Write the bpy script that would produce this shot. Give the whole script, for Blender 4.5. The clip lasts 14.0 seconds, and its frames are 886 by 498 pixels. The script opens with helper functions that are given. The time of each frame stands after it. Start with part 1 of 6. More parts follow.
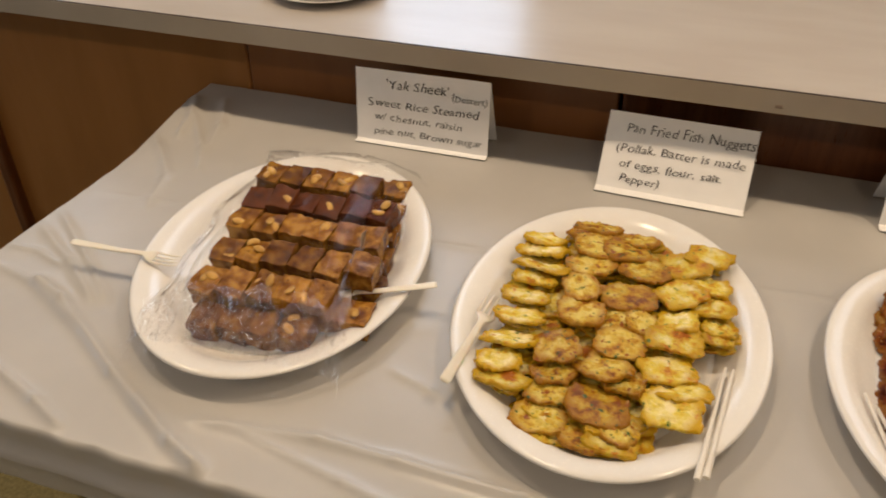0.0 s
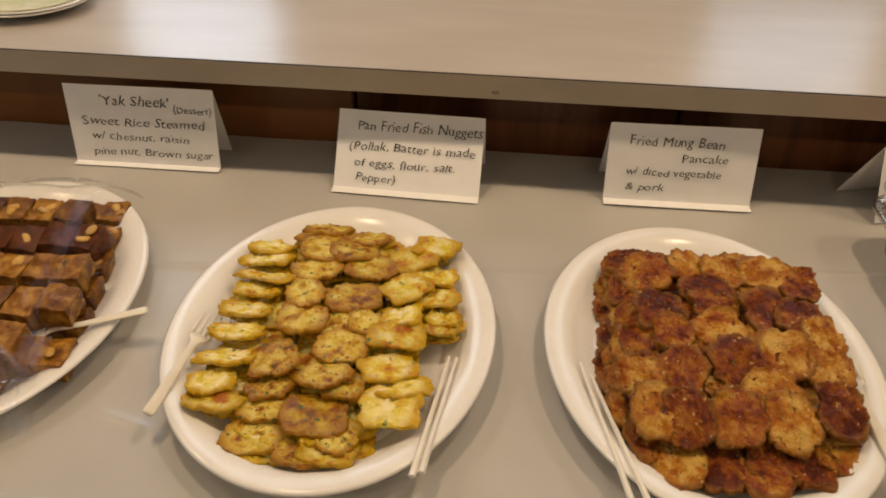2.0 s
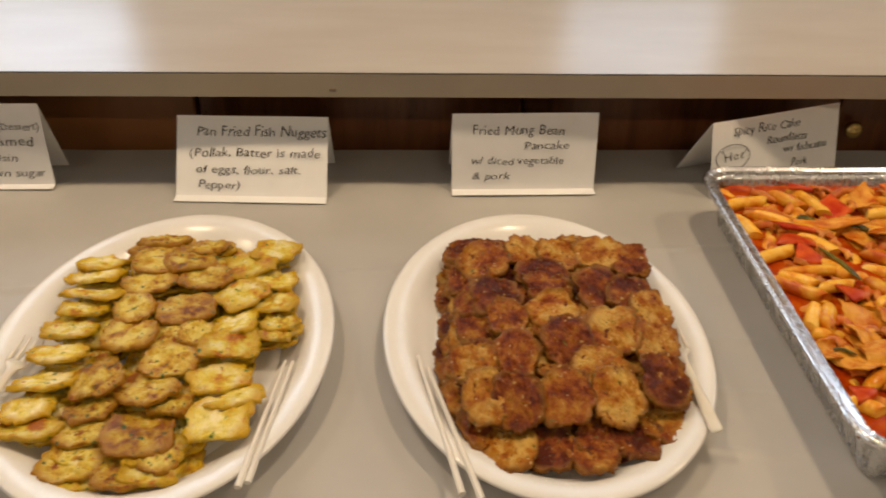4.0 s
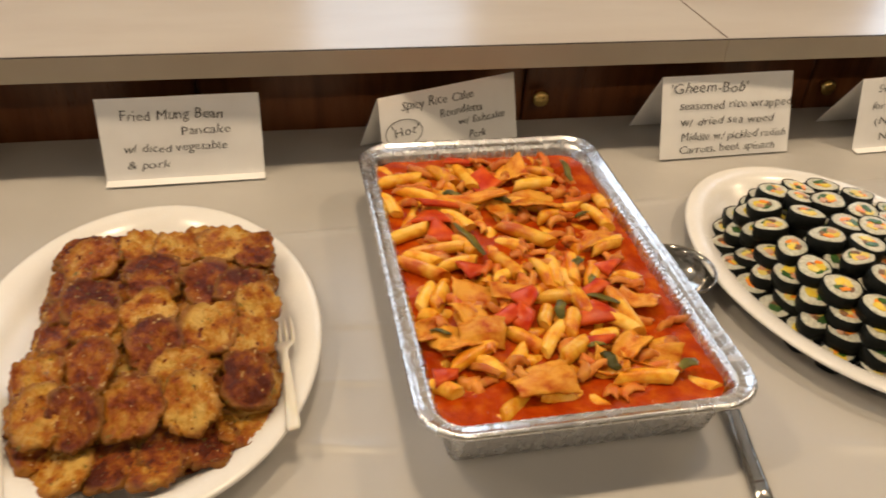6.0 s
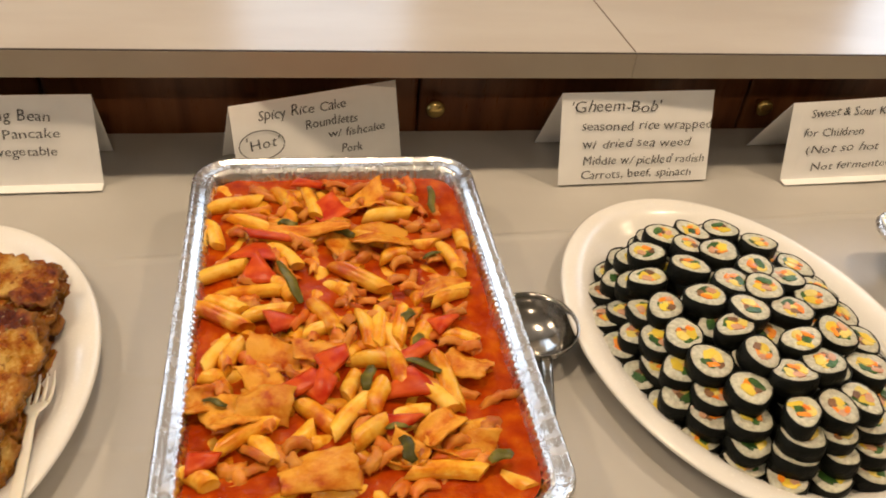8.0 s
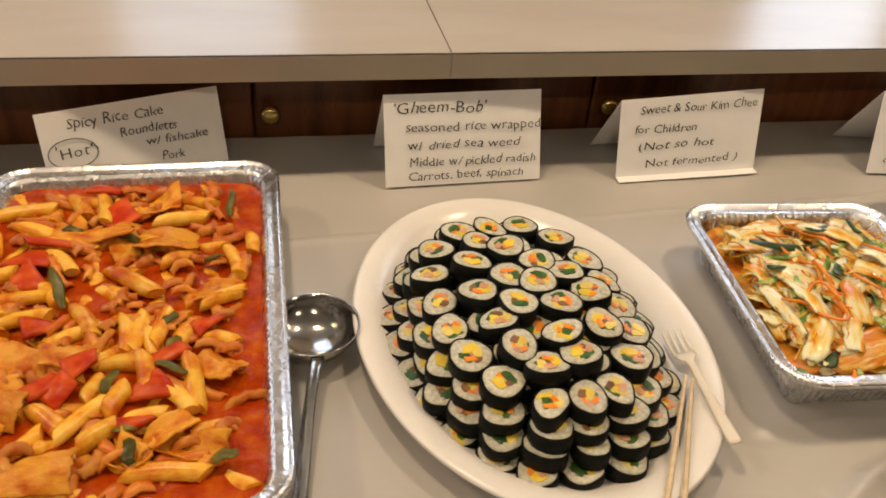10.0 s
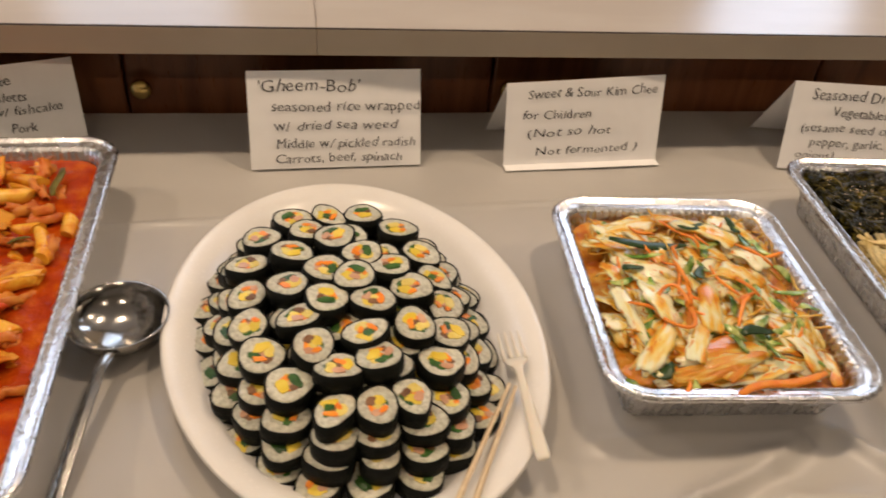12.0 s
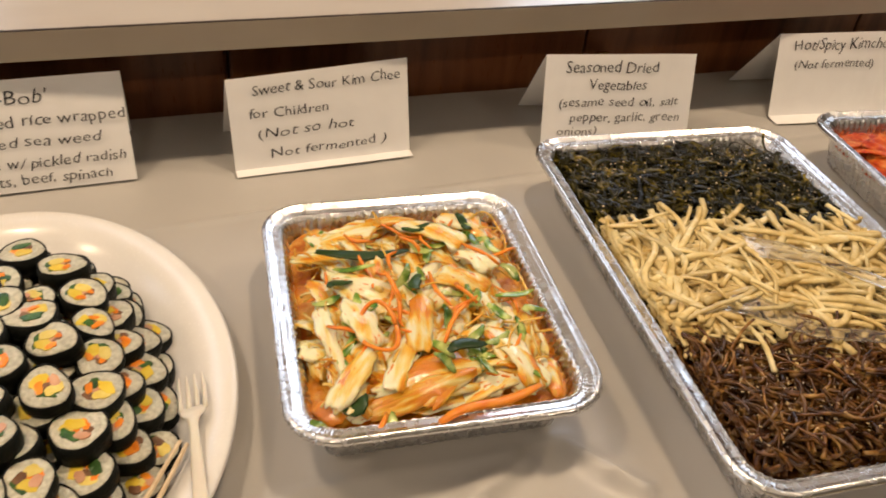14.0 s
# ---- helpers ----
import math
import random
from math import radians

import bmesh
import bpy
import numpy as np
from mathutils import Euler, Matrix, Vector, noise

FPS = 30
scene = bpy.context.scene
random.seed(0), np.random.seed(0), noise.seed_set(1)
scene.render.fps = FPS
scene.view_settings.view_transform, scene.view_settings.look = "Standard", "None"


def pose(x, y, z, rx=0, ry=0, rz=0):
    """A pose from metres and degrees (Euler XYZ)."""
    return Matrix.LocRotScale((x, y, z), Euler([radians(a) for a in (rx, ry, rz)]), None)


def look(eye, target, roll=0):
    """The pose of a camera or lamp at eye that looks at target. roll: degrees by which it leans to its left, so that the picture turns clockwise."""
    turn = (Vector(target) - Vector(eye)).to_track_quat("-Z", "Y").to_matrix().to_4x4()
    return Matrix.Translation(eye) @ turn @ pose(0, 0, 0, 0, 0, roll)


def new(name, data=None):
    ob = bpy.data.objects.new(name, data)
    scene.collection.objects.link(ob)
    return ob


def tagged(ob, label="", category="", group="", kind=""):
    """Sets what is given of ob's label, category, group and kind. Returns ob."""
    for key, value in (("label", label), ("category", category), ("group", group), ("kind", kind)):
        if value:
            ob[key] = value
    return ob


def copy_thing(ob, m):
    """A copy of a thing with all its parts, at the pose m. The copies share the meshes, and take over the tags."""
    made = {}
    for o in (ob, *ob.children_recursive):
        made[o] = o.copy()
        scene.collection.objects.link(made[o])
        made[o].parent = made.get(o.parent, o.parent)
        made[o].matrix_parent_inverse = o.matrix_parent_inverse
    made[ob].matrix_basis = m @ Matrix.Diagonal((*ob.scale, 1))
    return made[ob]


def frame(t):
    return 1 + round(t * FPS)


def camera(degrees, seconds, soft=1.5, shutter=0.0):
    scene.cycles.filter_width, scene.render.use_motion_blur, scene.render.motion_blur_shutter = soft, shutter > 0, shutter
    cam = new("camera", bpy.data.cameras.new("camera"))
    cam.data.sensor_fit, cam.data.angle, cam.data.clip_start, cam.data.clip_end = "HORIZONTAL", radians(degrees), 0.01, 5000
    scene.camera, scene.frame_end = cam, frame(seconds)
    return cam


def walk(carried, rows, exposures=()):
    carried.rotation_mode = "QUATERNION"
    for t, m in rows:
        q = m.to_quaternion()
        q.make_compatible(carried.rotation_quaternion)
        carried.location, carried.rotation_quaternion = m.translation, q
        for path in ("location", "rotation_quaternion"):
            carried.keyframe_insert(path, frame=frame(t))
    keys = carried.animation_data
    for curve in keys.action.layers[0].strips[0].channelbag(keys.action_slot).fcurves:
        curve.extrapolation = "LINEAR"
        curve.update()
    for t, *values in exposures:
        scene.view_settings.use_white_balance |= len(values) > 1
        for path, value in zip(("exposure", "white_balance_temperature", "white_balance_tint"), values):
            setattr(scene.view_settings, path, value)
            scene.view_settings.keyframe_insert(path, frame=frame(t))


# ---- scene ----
cam = camera(57.4, 14.0, soft=1.8, shutter=0.35)
PATH = [
    (0, (0.552, -1.126, 1.404), (0.014, 0.415, 0.249), -0.4),
    (0.5, (0.583, -1.114, 1.395), (0.149, 0.47, 0.254), -0.3),
    (1, (0.614, -1.09, 1.385), (0.305, 0.529, 0.253), -0.3),
    (1.5, (0.644, -1.076, 1.373), (0.454, 0.558, 0.235), 0.2),
    (2, (0.68, -1.067, 1.373), (0.536, 0.577, 0.244), 1.2),
    (2.5, (0.697, -1.066, 1.37), (0.57, 0.579, 0.239), 1.1),
    (2.7, (0.694, -1.071, 1.37), (0.561, 0.577, 0.244), 1.2),
    (4.8, (0.881, -1.053, 1.365), (1.061, 0.588, 0.237), 0.6),
    (5, (0.914, -1.053, 1.37), (1.091, 0.587, 0.239), 0.1),
    (5.5, (1.001, -1.044, 1.362), (1.287, 0.57, 0.216), 2.4),
    (6, (1.072, -1.038, 1.36), (1.438, 0.545, 0.193), 3.5),
    (6.5, (1.123, -0.975, 1.353), (1.574, 0.585, 0.184), 4.2),
    (7, (1.146, -0.928, 1.347), (1.573, 0.605, 0.135), 5.2),
    (7.5, (1.225, -0.932, 1.351), (1.571, 0.612, 0.127), 5.7),
    (8, (1.29, -0.927, 1.352), (1.633, 0.627, 0.141), 5.6),
    (8.5, (1.34, -0.933, 1.355), (1.726, 0.626, 0.163), 5.0),
    (9, (1.4, -0.965, 1.357), (1.816, 0.595, 0.177), 4.7),
    (9.2, (1.419, -0.979, 1.36), (1.837, 0.584, 0.185), 4.5),
    (11.3, (1.642, -0.94, 1.33), (1.947, 0.622, 0.118), 5.9),
    (11.5, (1.658, -0.938, 1.332), (1.968, 0.61, 0.104), 5.9),
    (12, (1.703, -0.947, 1.333), (2.049, 0.605, 0.12), 5.8),
    (12.5, (1.787, -0.979, 1.329), (2.223, 0.552, 0.119), 6.5),
    (13, (1.85, -0.974, 1.328), (2.346, 0.535, 0.113), 5.8),
    (13.5, (1.88, -0.925, 1.32), (2.428, 0.56, 0.097), 6.8),
    (14, (1.918, -0.892, 1.315), (2.505, 0.571, 0.084), 6.0),
]
EXPOSURES = [(0, -0.63, 6150, 13), (1, -0.71, 6350, 12), (2.5, -0.85, 6650, 13), (5, -0.55, 6150, 11), (6, -0.45, 6300, 11), (7, -0.33, 6350, 12), (9, -0.50, 6400, 12), (11.5, -0.58, 6250, 16), (12.5, -0.63, 6050, 17), (13.5, -0.63, 6200, 15), (14, -0.43, 6300, 15)]
walk(cam, [(t, look(eye, target, roll)) for t, eye, target, roll in PATH], EXPOSURES)

# ---- world and light ----
world = bpy.data.worlds.new("sky")
scene.world = world
world.use_nodes = True
sky = world.node_tree.nodes.new("ShaderNodeTexSky")
sky.sky_type, sky.sun_disc = "NISHITA", False
sky.sun_elevation, sky.sun_rotation = radians(35), radians(250)
world.node_tree.links.new(sky.outputs[0], world.node_tree.nodes["Background"].inputs[0])
world.node_tree.nodes["Background"].inputs[1].default_value = 0.08
scene.view_settings.exposure = 0.0


def area_lamp(name, m, size, size_y, watts, colour, shape="RECTANGLE", spread=180):
    data = bpy.data.lights.new(name, "AREA")
    data.shape, data.size, data.size_y, data.energy, data.color = shape, size, size_y, watts, colour
    data.spread = radians(spread)
    ob = new(name, data)
    ob.matrix_world = m
    return ob


CEIL = 2.6
LAMP_Y = -0.12
LAMPS = [-1.1, 0.1, 1.3, 2.5, 3.7]
for lx in LAMPS:
    area_lamp("downlight_lamp", pose(lx, LAMP_Y, CEIL - 0.03), 0.15, 0.15, 16.8, (1.0, 0.75, 0.47), "DISK")
for lx in (-0.6, 1.3, 3.2):
    area_lamp("downlight_lamp", pose(lx, -2.3, CEIL - 0.03), 0.13, 0.13, 13, (1.0, 0.78, 0.52), "DISK")
# daylight in the window openings: tall narrow ones behind the counter, a wide one in the end wall
WINDOWS = [-1.75, -0.15, 1.36, 2.98, 4.6]
for wx, watts in zip(WINDOWS, (6, 10, 5.5, 9.5, 6)):
    area_lamp("window_daylight", look((wx, 0.925, 1.70), (wx, -1.0, 1.5)), 0.40, 1.12, watts, (0.74, 0.87, 1.0))
area_lamp("window_daylight", look((-3.43, -1.3, 1.6), (0, -1.0, 1.2)), 2.2, 1.3, 18, (0.72, 0.86, 1.0))

# ---- materials ----
def blank(name):
    m = bpy.data.materials.new(name)
    m.use_nodes = True
    nt = m.node_tree
    return m, nt, nt.nodes["Principled BSDF"]


def spread_coords(nt, jitter):
    """Object coordinates, shifted for each object by its random number."""
    n, l = nt.nodes, nt.links
    tc, info = n.new("ShaderNodeTexCoord"), n.new("ShaderNodeObjectInfo")
    mul = n.new("ShaderNodeVectorMath")
    mul.operation = "MULTIPLY_ADD"
    vec = n.new("ShaderNodeCombineXYZ")
    for k in range(3):
        l.new(info.outputs["Random"], vec.inputs[k])
    l.new(vec.outputs[0], mul.inputs[0])
    mul.inputs[1].default_value = (jitter, jitter * 1.7, jitter * 0.6)
    l.new(tc.outputs["Object"], mul.inputs[2])
    return mul.outputs[0], info.outputs["Random"], tc.outputs["Object"]


def surface(name, stops, scale=40, rough=0.5, bump=0.2, bscale=150, metal=0.0, spec=0.5, coat=0.0, sss=0.0, jitter=3.0,
            vary=0.1, specks=None, rim=None, detail=5, stretch=None, rough_var=0.0, distort=0.0, trans=0.0, ior=1.45, bdist=0.002, island=0.0, shift=0.0, grain=0.5):
    """A node material: noise through a colour ramp, varied per object, optional specks (colour, scale, threshold) and a rim colour
    (colour, inner, outer) by the distance from the object's middle, fine relief by a second noise."""
    m, nt, b = blank(name)
    n, l = nt.nodes, nt.links
    co, rnd, plain = spread_coords(nt, jitter)
    if stretch:
        mp = n.new("ShaderNodeMapping")
        mp.inputs["Scale"].default_value = stretch
        l.new(co, mp.inputs[0])
        co = mp.outputs[0]
    tex = n.new("ShaderNodeTexNoise")
    tex.inputs["Scale"].default_value, tex.inputs["Detail"].default_value, tex.inputs["Distortion"].default_value = scale, detail, distort
    tex.inputs["Roughness"].default_value = grain
    l.new(co, tex.inputs["Vector"])
    ramp = n.new("ShaderNodeValToRGB")
    while len(ramp.color_ramp.elements) < len(stops):
        ramp.color_ramp.elements.new(0.5)
    for e, (p, c) in zip(ramp.color_ramp.elements, stops):
        e.position, e.color = p, (*c, 1)
    fac = tex.outputs["Fac"]
    if shift:
        move = n.new("ShaderNodeMapRange")
        move.inputs["To Min"].default_value, move.inputs["To Max"].default_value = -shift, shift
        l.new(rnd, move.inputs[0])
        plus = n.new("ShaderNodeMath")
        l.new(fac, plus.inputs[0])
        l.new(move.outputs[0], plus.inputs[1])
        fac = plus.outputs[0]
    l.new(fac, ramp.inputs[0])
    col = ramp.outputs[0]
    if rim:
        flat = n.new("ShaderNodeVectorMath")
        flat.operation = "MULTIPLY"
        flat.inputs[1].default_value = (1, 1, 0)
        ln = n.new("ShaderNodeVectorMath")
        ln.operation = "LENGTH"
        l.new(plain, flat.inputs[0])
        l.new(flat.outputs[0], ln.inputs[0])
        add = n.new("ShaderNodeMath")
        add.operation = "MULTIPLY_ADD"
        l.new(tex.outputs["Fac"], add.inputs[0])
        add.inputs[1].default_value = (rim[2] - rim[1]) * 1.5
        l.new(ln.outputs["Value"], add.inputs[2])
        mr = n.new("ShaderNodeMapRange")
        mr.inputs["From Min"].default_value, mr.inputs["From Max"].default_value = rim[1] + (rim[2] - rim[1]) * 0.7, rim[2] + (rim[2] - rim[1]) * 0.7
        l.new(add.outputs[0], mr.inputs[0])
        mix = n.new("ShaderNodeMix")
        mix.data_type = "RGBA"
        l.new(mr.outputs[0], mix.inputs["Factor"])
        l.new(col, mix.inputs["A"])
        mix.inputs["B"].default_value = (*rim[0], 1)
        col = mix.outputs["Result"]
    for colour, sscale, thr in specks or ():
        sp = n.new("ShaderNodeTexNoise")
        sp.inputs["Scale"].default_value, sp.inputs["Detail"].default_value = sscale, 2
        off = n.new("ShaderNodeVectorMath")
        off.inputs[1].default_value = (sscale * 0.013, 5.1, thr * 9)
        l.new(co, off.inputs[0])
        l.new(off.outputs[0], sp.inputs["Vector"])
        mr = n.new("ShaderNodeMapRange")
        mr.inputs["From Min"].default_value, mr.inputs["From Max"].default_value = thr, thr + 0.06
        l.new(sp.outputs["Fac"], mr.inputs[0])
        mix = n.new("ShaderNodeMix")
        mix.data_type = "RGBA"
        l.new(mr.outputs[0], mix.inputs["Factor"])
        l.new(col, mix.inputs["A"])
        mix.inputs["B"].default_value = (*colour, 1)
        col = mix.outputs["Result"]
    if vary:
        hsv = n.new("ShaderNodeHueSaturation")
        mr = n.new("ShaderNodeMapRange")
        mr.inputs["To Min"].default_value, mr.inputs["To Max"].default_value = 1 - vary, 1 + vary
        l.new(rnd, mr.inputs[0])
        l.new(mr.outputs[0], hsv.inputs["Value"])
        l.new(col, hsv.inputs["Color"])
        col = hsv.outputs[0]
    if island:
        geo, hsv, mr = n.new("ShaderNodeNewGeometry"), n.new("ShaderNodeHueSaturation"), n.new("ShaderNodeMapRange")
        mr.inputs["To Min"].default_value, mr.inputs["To Max"].default_value = 1 - island, 1 + island
        l.new(geo.outputs["Random Per Island"], mr.inputs[0])
        l.new(mr.outputs[0], hsv.inputs["Value"])
        l.new(col, hsv.inputs["Color"])
        col = hsv.outputs[0]
    l.new(col, b.inputs["Base Color"])
    fine = n.new("ShaderNodeTexNoise")
    fine.inputs["Scale"].default_value, fine.inputs["Detail"].default_value = bscale, 4
    fine.inputs["Roughness"].default_value = grain
    l.new(co, fine.inputs["Vector"])
    if bump:
        bp = n.new("ShaderNodeBump")
        bp.inputs["Strength"].default_value, bp.inputs["Distance"].default_value = bump, bdist
        l.new(fine.outputs["Fac"], bp.inputs["Height"])
        l.new(bp.outputs[0], b.inputs["Normal"])
    b.inputs["Roughness"].default_value = rough
    if rough_var:
        mr = n.new("ShaderNodeMapRange")
        mr.inputs["From Min"].default_value, mr.inputs["From Max"].default_value = 0.3, 0.7
        mr.inputs["To Min"].default_value, mr.inputs["To Max"].default_value = max(0.02, rough - rough_var), rough + rough_var
        l.new(fine.outputs["Fac"], mr.inputs[0])
        l.new(mr.outputs[0], b.inputs["Roughness"])
    b.inputs["Metallic"].default_value = metal
    b.inputs["Specular IOR Level"].default_value = spec
    b.inputs["Coat Weight"].default_value = coat
    b.inputs["Coat Roughness"].default_value = 0.12
    b.inputs["Transmission Weight"].default_value = trans
    b.inputs["IOR"].default_value = ior
    if sss:
        b.inputs["Subsurface Weight"].default_value = sss
        b.inputs["Subsurface Radius"].default_value = (0.004, 0.002, 0.001)
    return m


CLOTH = surface("grey_plastic_cloth", [(0.3, (0.46, 0.442, 0.415)), (0.7, (0.52, 0.497, 0.465))], 6, 0.34, 0.05, 45, vary=0, jitter=0, rough_var=0.05)
LAMINATE = surface("pale_laminate", [(0.35, (0.42, 0.375, 0.33)), (0.65, (0.46, 0.42, 0.375))], 5, 0.29, 0.0, 40, vary=0, jitter=0, stretch=(1, 3, 1))
JOINTFILL = surface("joint_filler", [(0.4, (0.20, 0.15, 0.115)), (0.6, (0.25, 0.19, 0.145))], 40, 0.6, 0.0, vary=0)
EDGE = surface("counter_edging", [(0.35, (0.37, 0.32, 0.255)), (0.7, (0.41, 0.36, 0.29))], 8, 0.38, 0.02, 120, vary=0, jitter=0)
SEAM = surface("dark_seam", [(0.4, (0.05, 0.035, 0.03)), (0.6, (0.08, 0.06, 0.05))], 40, 0.6, 0.0, vary=0)
WOOD = surface("stained_wood", [(0.25, (0.085, 0.026, 0.009)), (0.5, (0.15, 0.050, 0.017)), (0.75, (0.20, 0.078, 0.028))], 7, 0.34, 0.08, 90, vary=0.10, stretch=(5, 5, 0.55), distort=0.6, rough_var=0.08)
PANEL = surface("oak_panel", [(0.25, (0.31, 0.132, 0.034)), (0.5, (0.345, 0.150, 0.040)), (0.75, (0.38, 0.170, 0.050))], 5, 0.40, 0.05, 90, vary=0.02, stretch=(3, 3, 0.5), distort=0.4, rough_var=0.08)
# a darker brown than PANEL, for the stretch next to the doors
MIDPANEL = surface("mid_brown_panel", [(0.25, (0.20, 0.075, 0.021)), (0.5, (0.24, 0.094, 0.027)), (0.75, (0.28, 0.115, 0.035))], 5, 0.38, 0.05, 90, vary=0.02, stretch=(3, 3, 0.5), distort=0.4, rough_var=0.08)
BRASS = surface("brass", [(0.3, (0.60, 0.42, 0.12)), (0.7, (0.78, 0.58, 0.22))], 60, 0.22, 0.05, 200, metal=1.0, vary=0)
CARPET = surface("olive_carpet", [(0.3, (0.16, 0.13, 0.05)), (0.7, (0.27, 0.22, 0.09))], 120, 0.95, 0.6, 600, vary=0, jitter=0)
PAINT = surface("cream_wall_paint", [(0.3, (0.42, 0.38, 0.32)), (0.7, (0.48, 0.44, 0.37))], 3, 0.7, 0.1, 300, vary=0, jitter=0)
TILE = surface("ceiling_board", [(0.3, (0.60, 0.585, 0.55)), (0.7, (0.66, 0.645, 0.61))], 50, 0.85, 0.3, 400, vary=0, jitter=0)
FRAME = surface("window_frame_paint", [(0.3, (0.72, 0.72, 0.70)), (0.7, (0.8, 0.8, 0.78))], 10, 0.4, 0.05, 100, vary=0)
FOAM = surface("white_platter", [(0.3, (0.78, 0.755, 0.71)), (0.7, (0.84, 0.815, 0.77))], 12, 0.24, 0.03, 400, vary=0.02, rough_var=0.05, coat=0.15)
FOIL = surface("aluminium_foil", [(0.3, (0.80, 0.80, 0.81)), (0.7, (0.92, 0.92, 0.93))], 50, 0.26, 0.32, 75, metal=1.0, vary=0, rough_var=0.06, bdist=0.0022)
PAPER = surface("white_paper", [(0.3, (0.87, 0.86, 0.85)), (0.7, (0.91, 0.90, 0.89))], 30, 0.75, 0.06, 500, vary=0.02)
INK = surface("black_marker", [(0.3, (0.012, 0.012, 0.014)), (0.7, (0.03, 0.03, 0.035))], 200, 0.55, 0.0, vary=0)
STEEL = surface("stainless_steel", [(0.3, (0.40, 0.385, 0.36)), (0.7, (0.50, 0.485, 0.46))], 30, 0.15, 0.03, 200, metal=1.0, vary=0, rough_var=0.05)
IVORY = surface("ivory_plastic", [(0.3, (0.76, 0.70, 0.58)), (0.7, (0.82, 0.77, 0.66))], 30, 0.28, 0.02, 200, vary=0.03, sss=0.1)
CLEAR = surface("clear_plastic", [(0.3, (0.95, 0.95, 0.94)), (0.7, (1, 1, 1))], 30, 0.06, 0.02, 100, vary=0, trans=1.0, ior=1.35)
BAMBOO = surface("pale_wooden_stick", [(0.3, (0.62, 0.47, 0.28)), (0.7, (0.76, 0.62, 0.41))], 30, 0.55, 0.1, 300, vary=0.06, stretch=(4, 4, 0.4))
WHITEWOOD = surface("white_paper_sleeve", [(0.3, (0.74, 0.69, 0.60)), (0.7, (0.82, 0.78, 0.70))], 30, 0.5, 0.05, 300, vary=0.03)
PLATE_PRINT = surface("printed_plate", [(0.38, (0.66, 0.63, 0.52)), (0.5, (0.50, 0.53, 0.30)), (0.6, (0.70, 0.66, 0.5)), (0.72, (0.40, 0.45, 0.55))], 30, 0.3, 0.02, 100, vary=0)

JEON = surface("egg_battered_fish", [(0.34, (0.42, 0.125, 0.006)), (0.41, (0.60, 0.33, 0.018)), (0.48, (0.66, 0.50, 0.045)), (0.56, (0.74, 0.61, 0.18)), (0.64, (0.80, 0.69, 0.35))], 50, 0.22, 0.7, 190,
               vary=0.10, spec=0.45, rim=((0.52, 0.31, 0.004), 0.018, 0.027), specks=[((0.09, 0.15, 0.02), 130, 0.66), ((0.52, 0.20, 0.012), 80, 0.66)], sss=0.03, bdist=0.004, shift=0.06, grain=0.54, detail=6)
PATTY = surface("fried_egg_patty", [(0.34, (0.20, 0.062, 0.005)), (0.42, (0.43, 0.205, 0.008)), (0.50, (0.57, 0.38, 0.028)), (0.60, (0.68, 0.53, 0.11))], 55, 0.24, 0.8, 190,
                vary=0.12, spec=0.45, rim=((0.36, 0.155, 0.004), 0.018, 0.029), specks=[((0.07, 0.11, 0.02), 130, 0.63), ((0.26, 0.070, 0.008), 105, 0.63)], sss=0.03, bdist=0.004, shift=0.10, grain=0.56, detail=6)
MUNG = surface("fried_mung_pancake", [(0.35, (0.100, 0.015, 0.002)), (0.43, (0.22, 0.040, 0.003)), (0.51, (0.35, 0.105, 0.006)), (0.58, (0.46, 0.205, 0.018)), (0.66, (0.58, 0.35, 0.075))], 42, 0.22, 0.9, 220,
               vary=0.12, spec=0.35, rim=((0.27, 0.105, 0.012), 0.0235, 0.0300), specks=[((0.18, 0.13, 0.02), 130, 0.67), ((0.14, 0.024, 0.003), 110, 0.64), ((0.64, 0.42, 0.12), 160, 0.67)], detail=9, bdist=0.0045, shift=0.12, grain=0.66)
CAKE = surface("brown_rice_cake", [(0.32, (0.070, 0.018, 0.001)), (0.42, (0.140, 0.048, 0.003)), (0.53, (0.225, 0.092, 0.008)), (0.66, (0.38, 0.19, 0.024))], 60, 0.27, 0.7, 170,
               vary=0.16, specks=[((0.040, 0.011, 0.002), 120, 0.68), ((0.46, 0.27, 0.04), 90, 0.69)], spec=0.28, shift=0.07, grain=0.58)
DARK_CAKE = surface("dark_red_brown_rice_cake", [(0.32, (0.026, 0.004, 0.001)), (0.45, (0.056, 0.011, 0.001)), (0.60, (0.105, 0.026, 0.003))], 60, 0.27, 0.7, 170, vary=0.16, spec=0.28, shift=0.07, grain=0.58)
NUT = surface("yellow_nut", [(0.3, (0.42, 0.22, 0.035)), (0.7, (0.62, 0.38, 0.085))], 90, 0.35, 0.2, 200, vary=0.12)
NORI = surface("seaweed", [(0.3, (0.005, 0.006, 0.005)), (0.7, (0.011, 0.012, 0.010))], 90, 0.45, 0.5, 350, vary=0.2, spec=0.12)
RICE = surface("white_rice", [(0.3, (0.43, 0.415, 0.32)), (0.5, (0.59, 0.57, 0.45)), (0.72, (0.72, 0.70, 0.58))], 240, 0.36, 0.6, 330, vary=0.08, sss=0.1, bdist=0.004)
RADISH = surface("yellow_radish", [(0.3, (0.72, 0.50, 0.03)), (0.7, (0.80, 0.62, 0.08))], 90, 0.3, 0.2, 300, vary=0.1, sss=0.1)
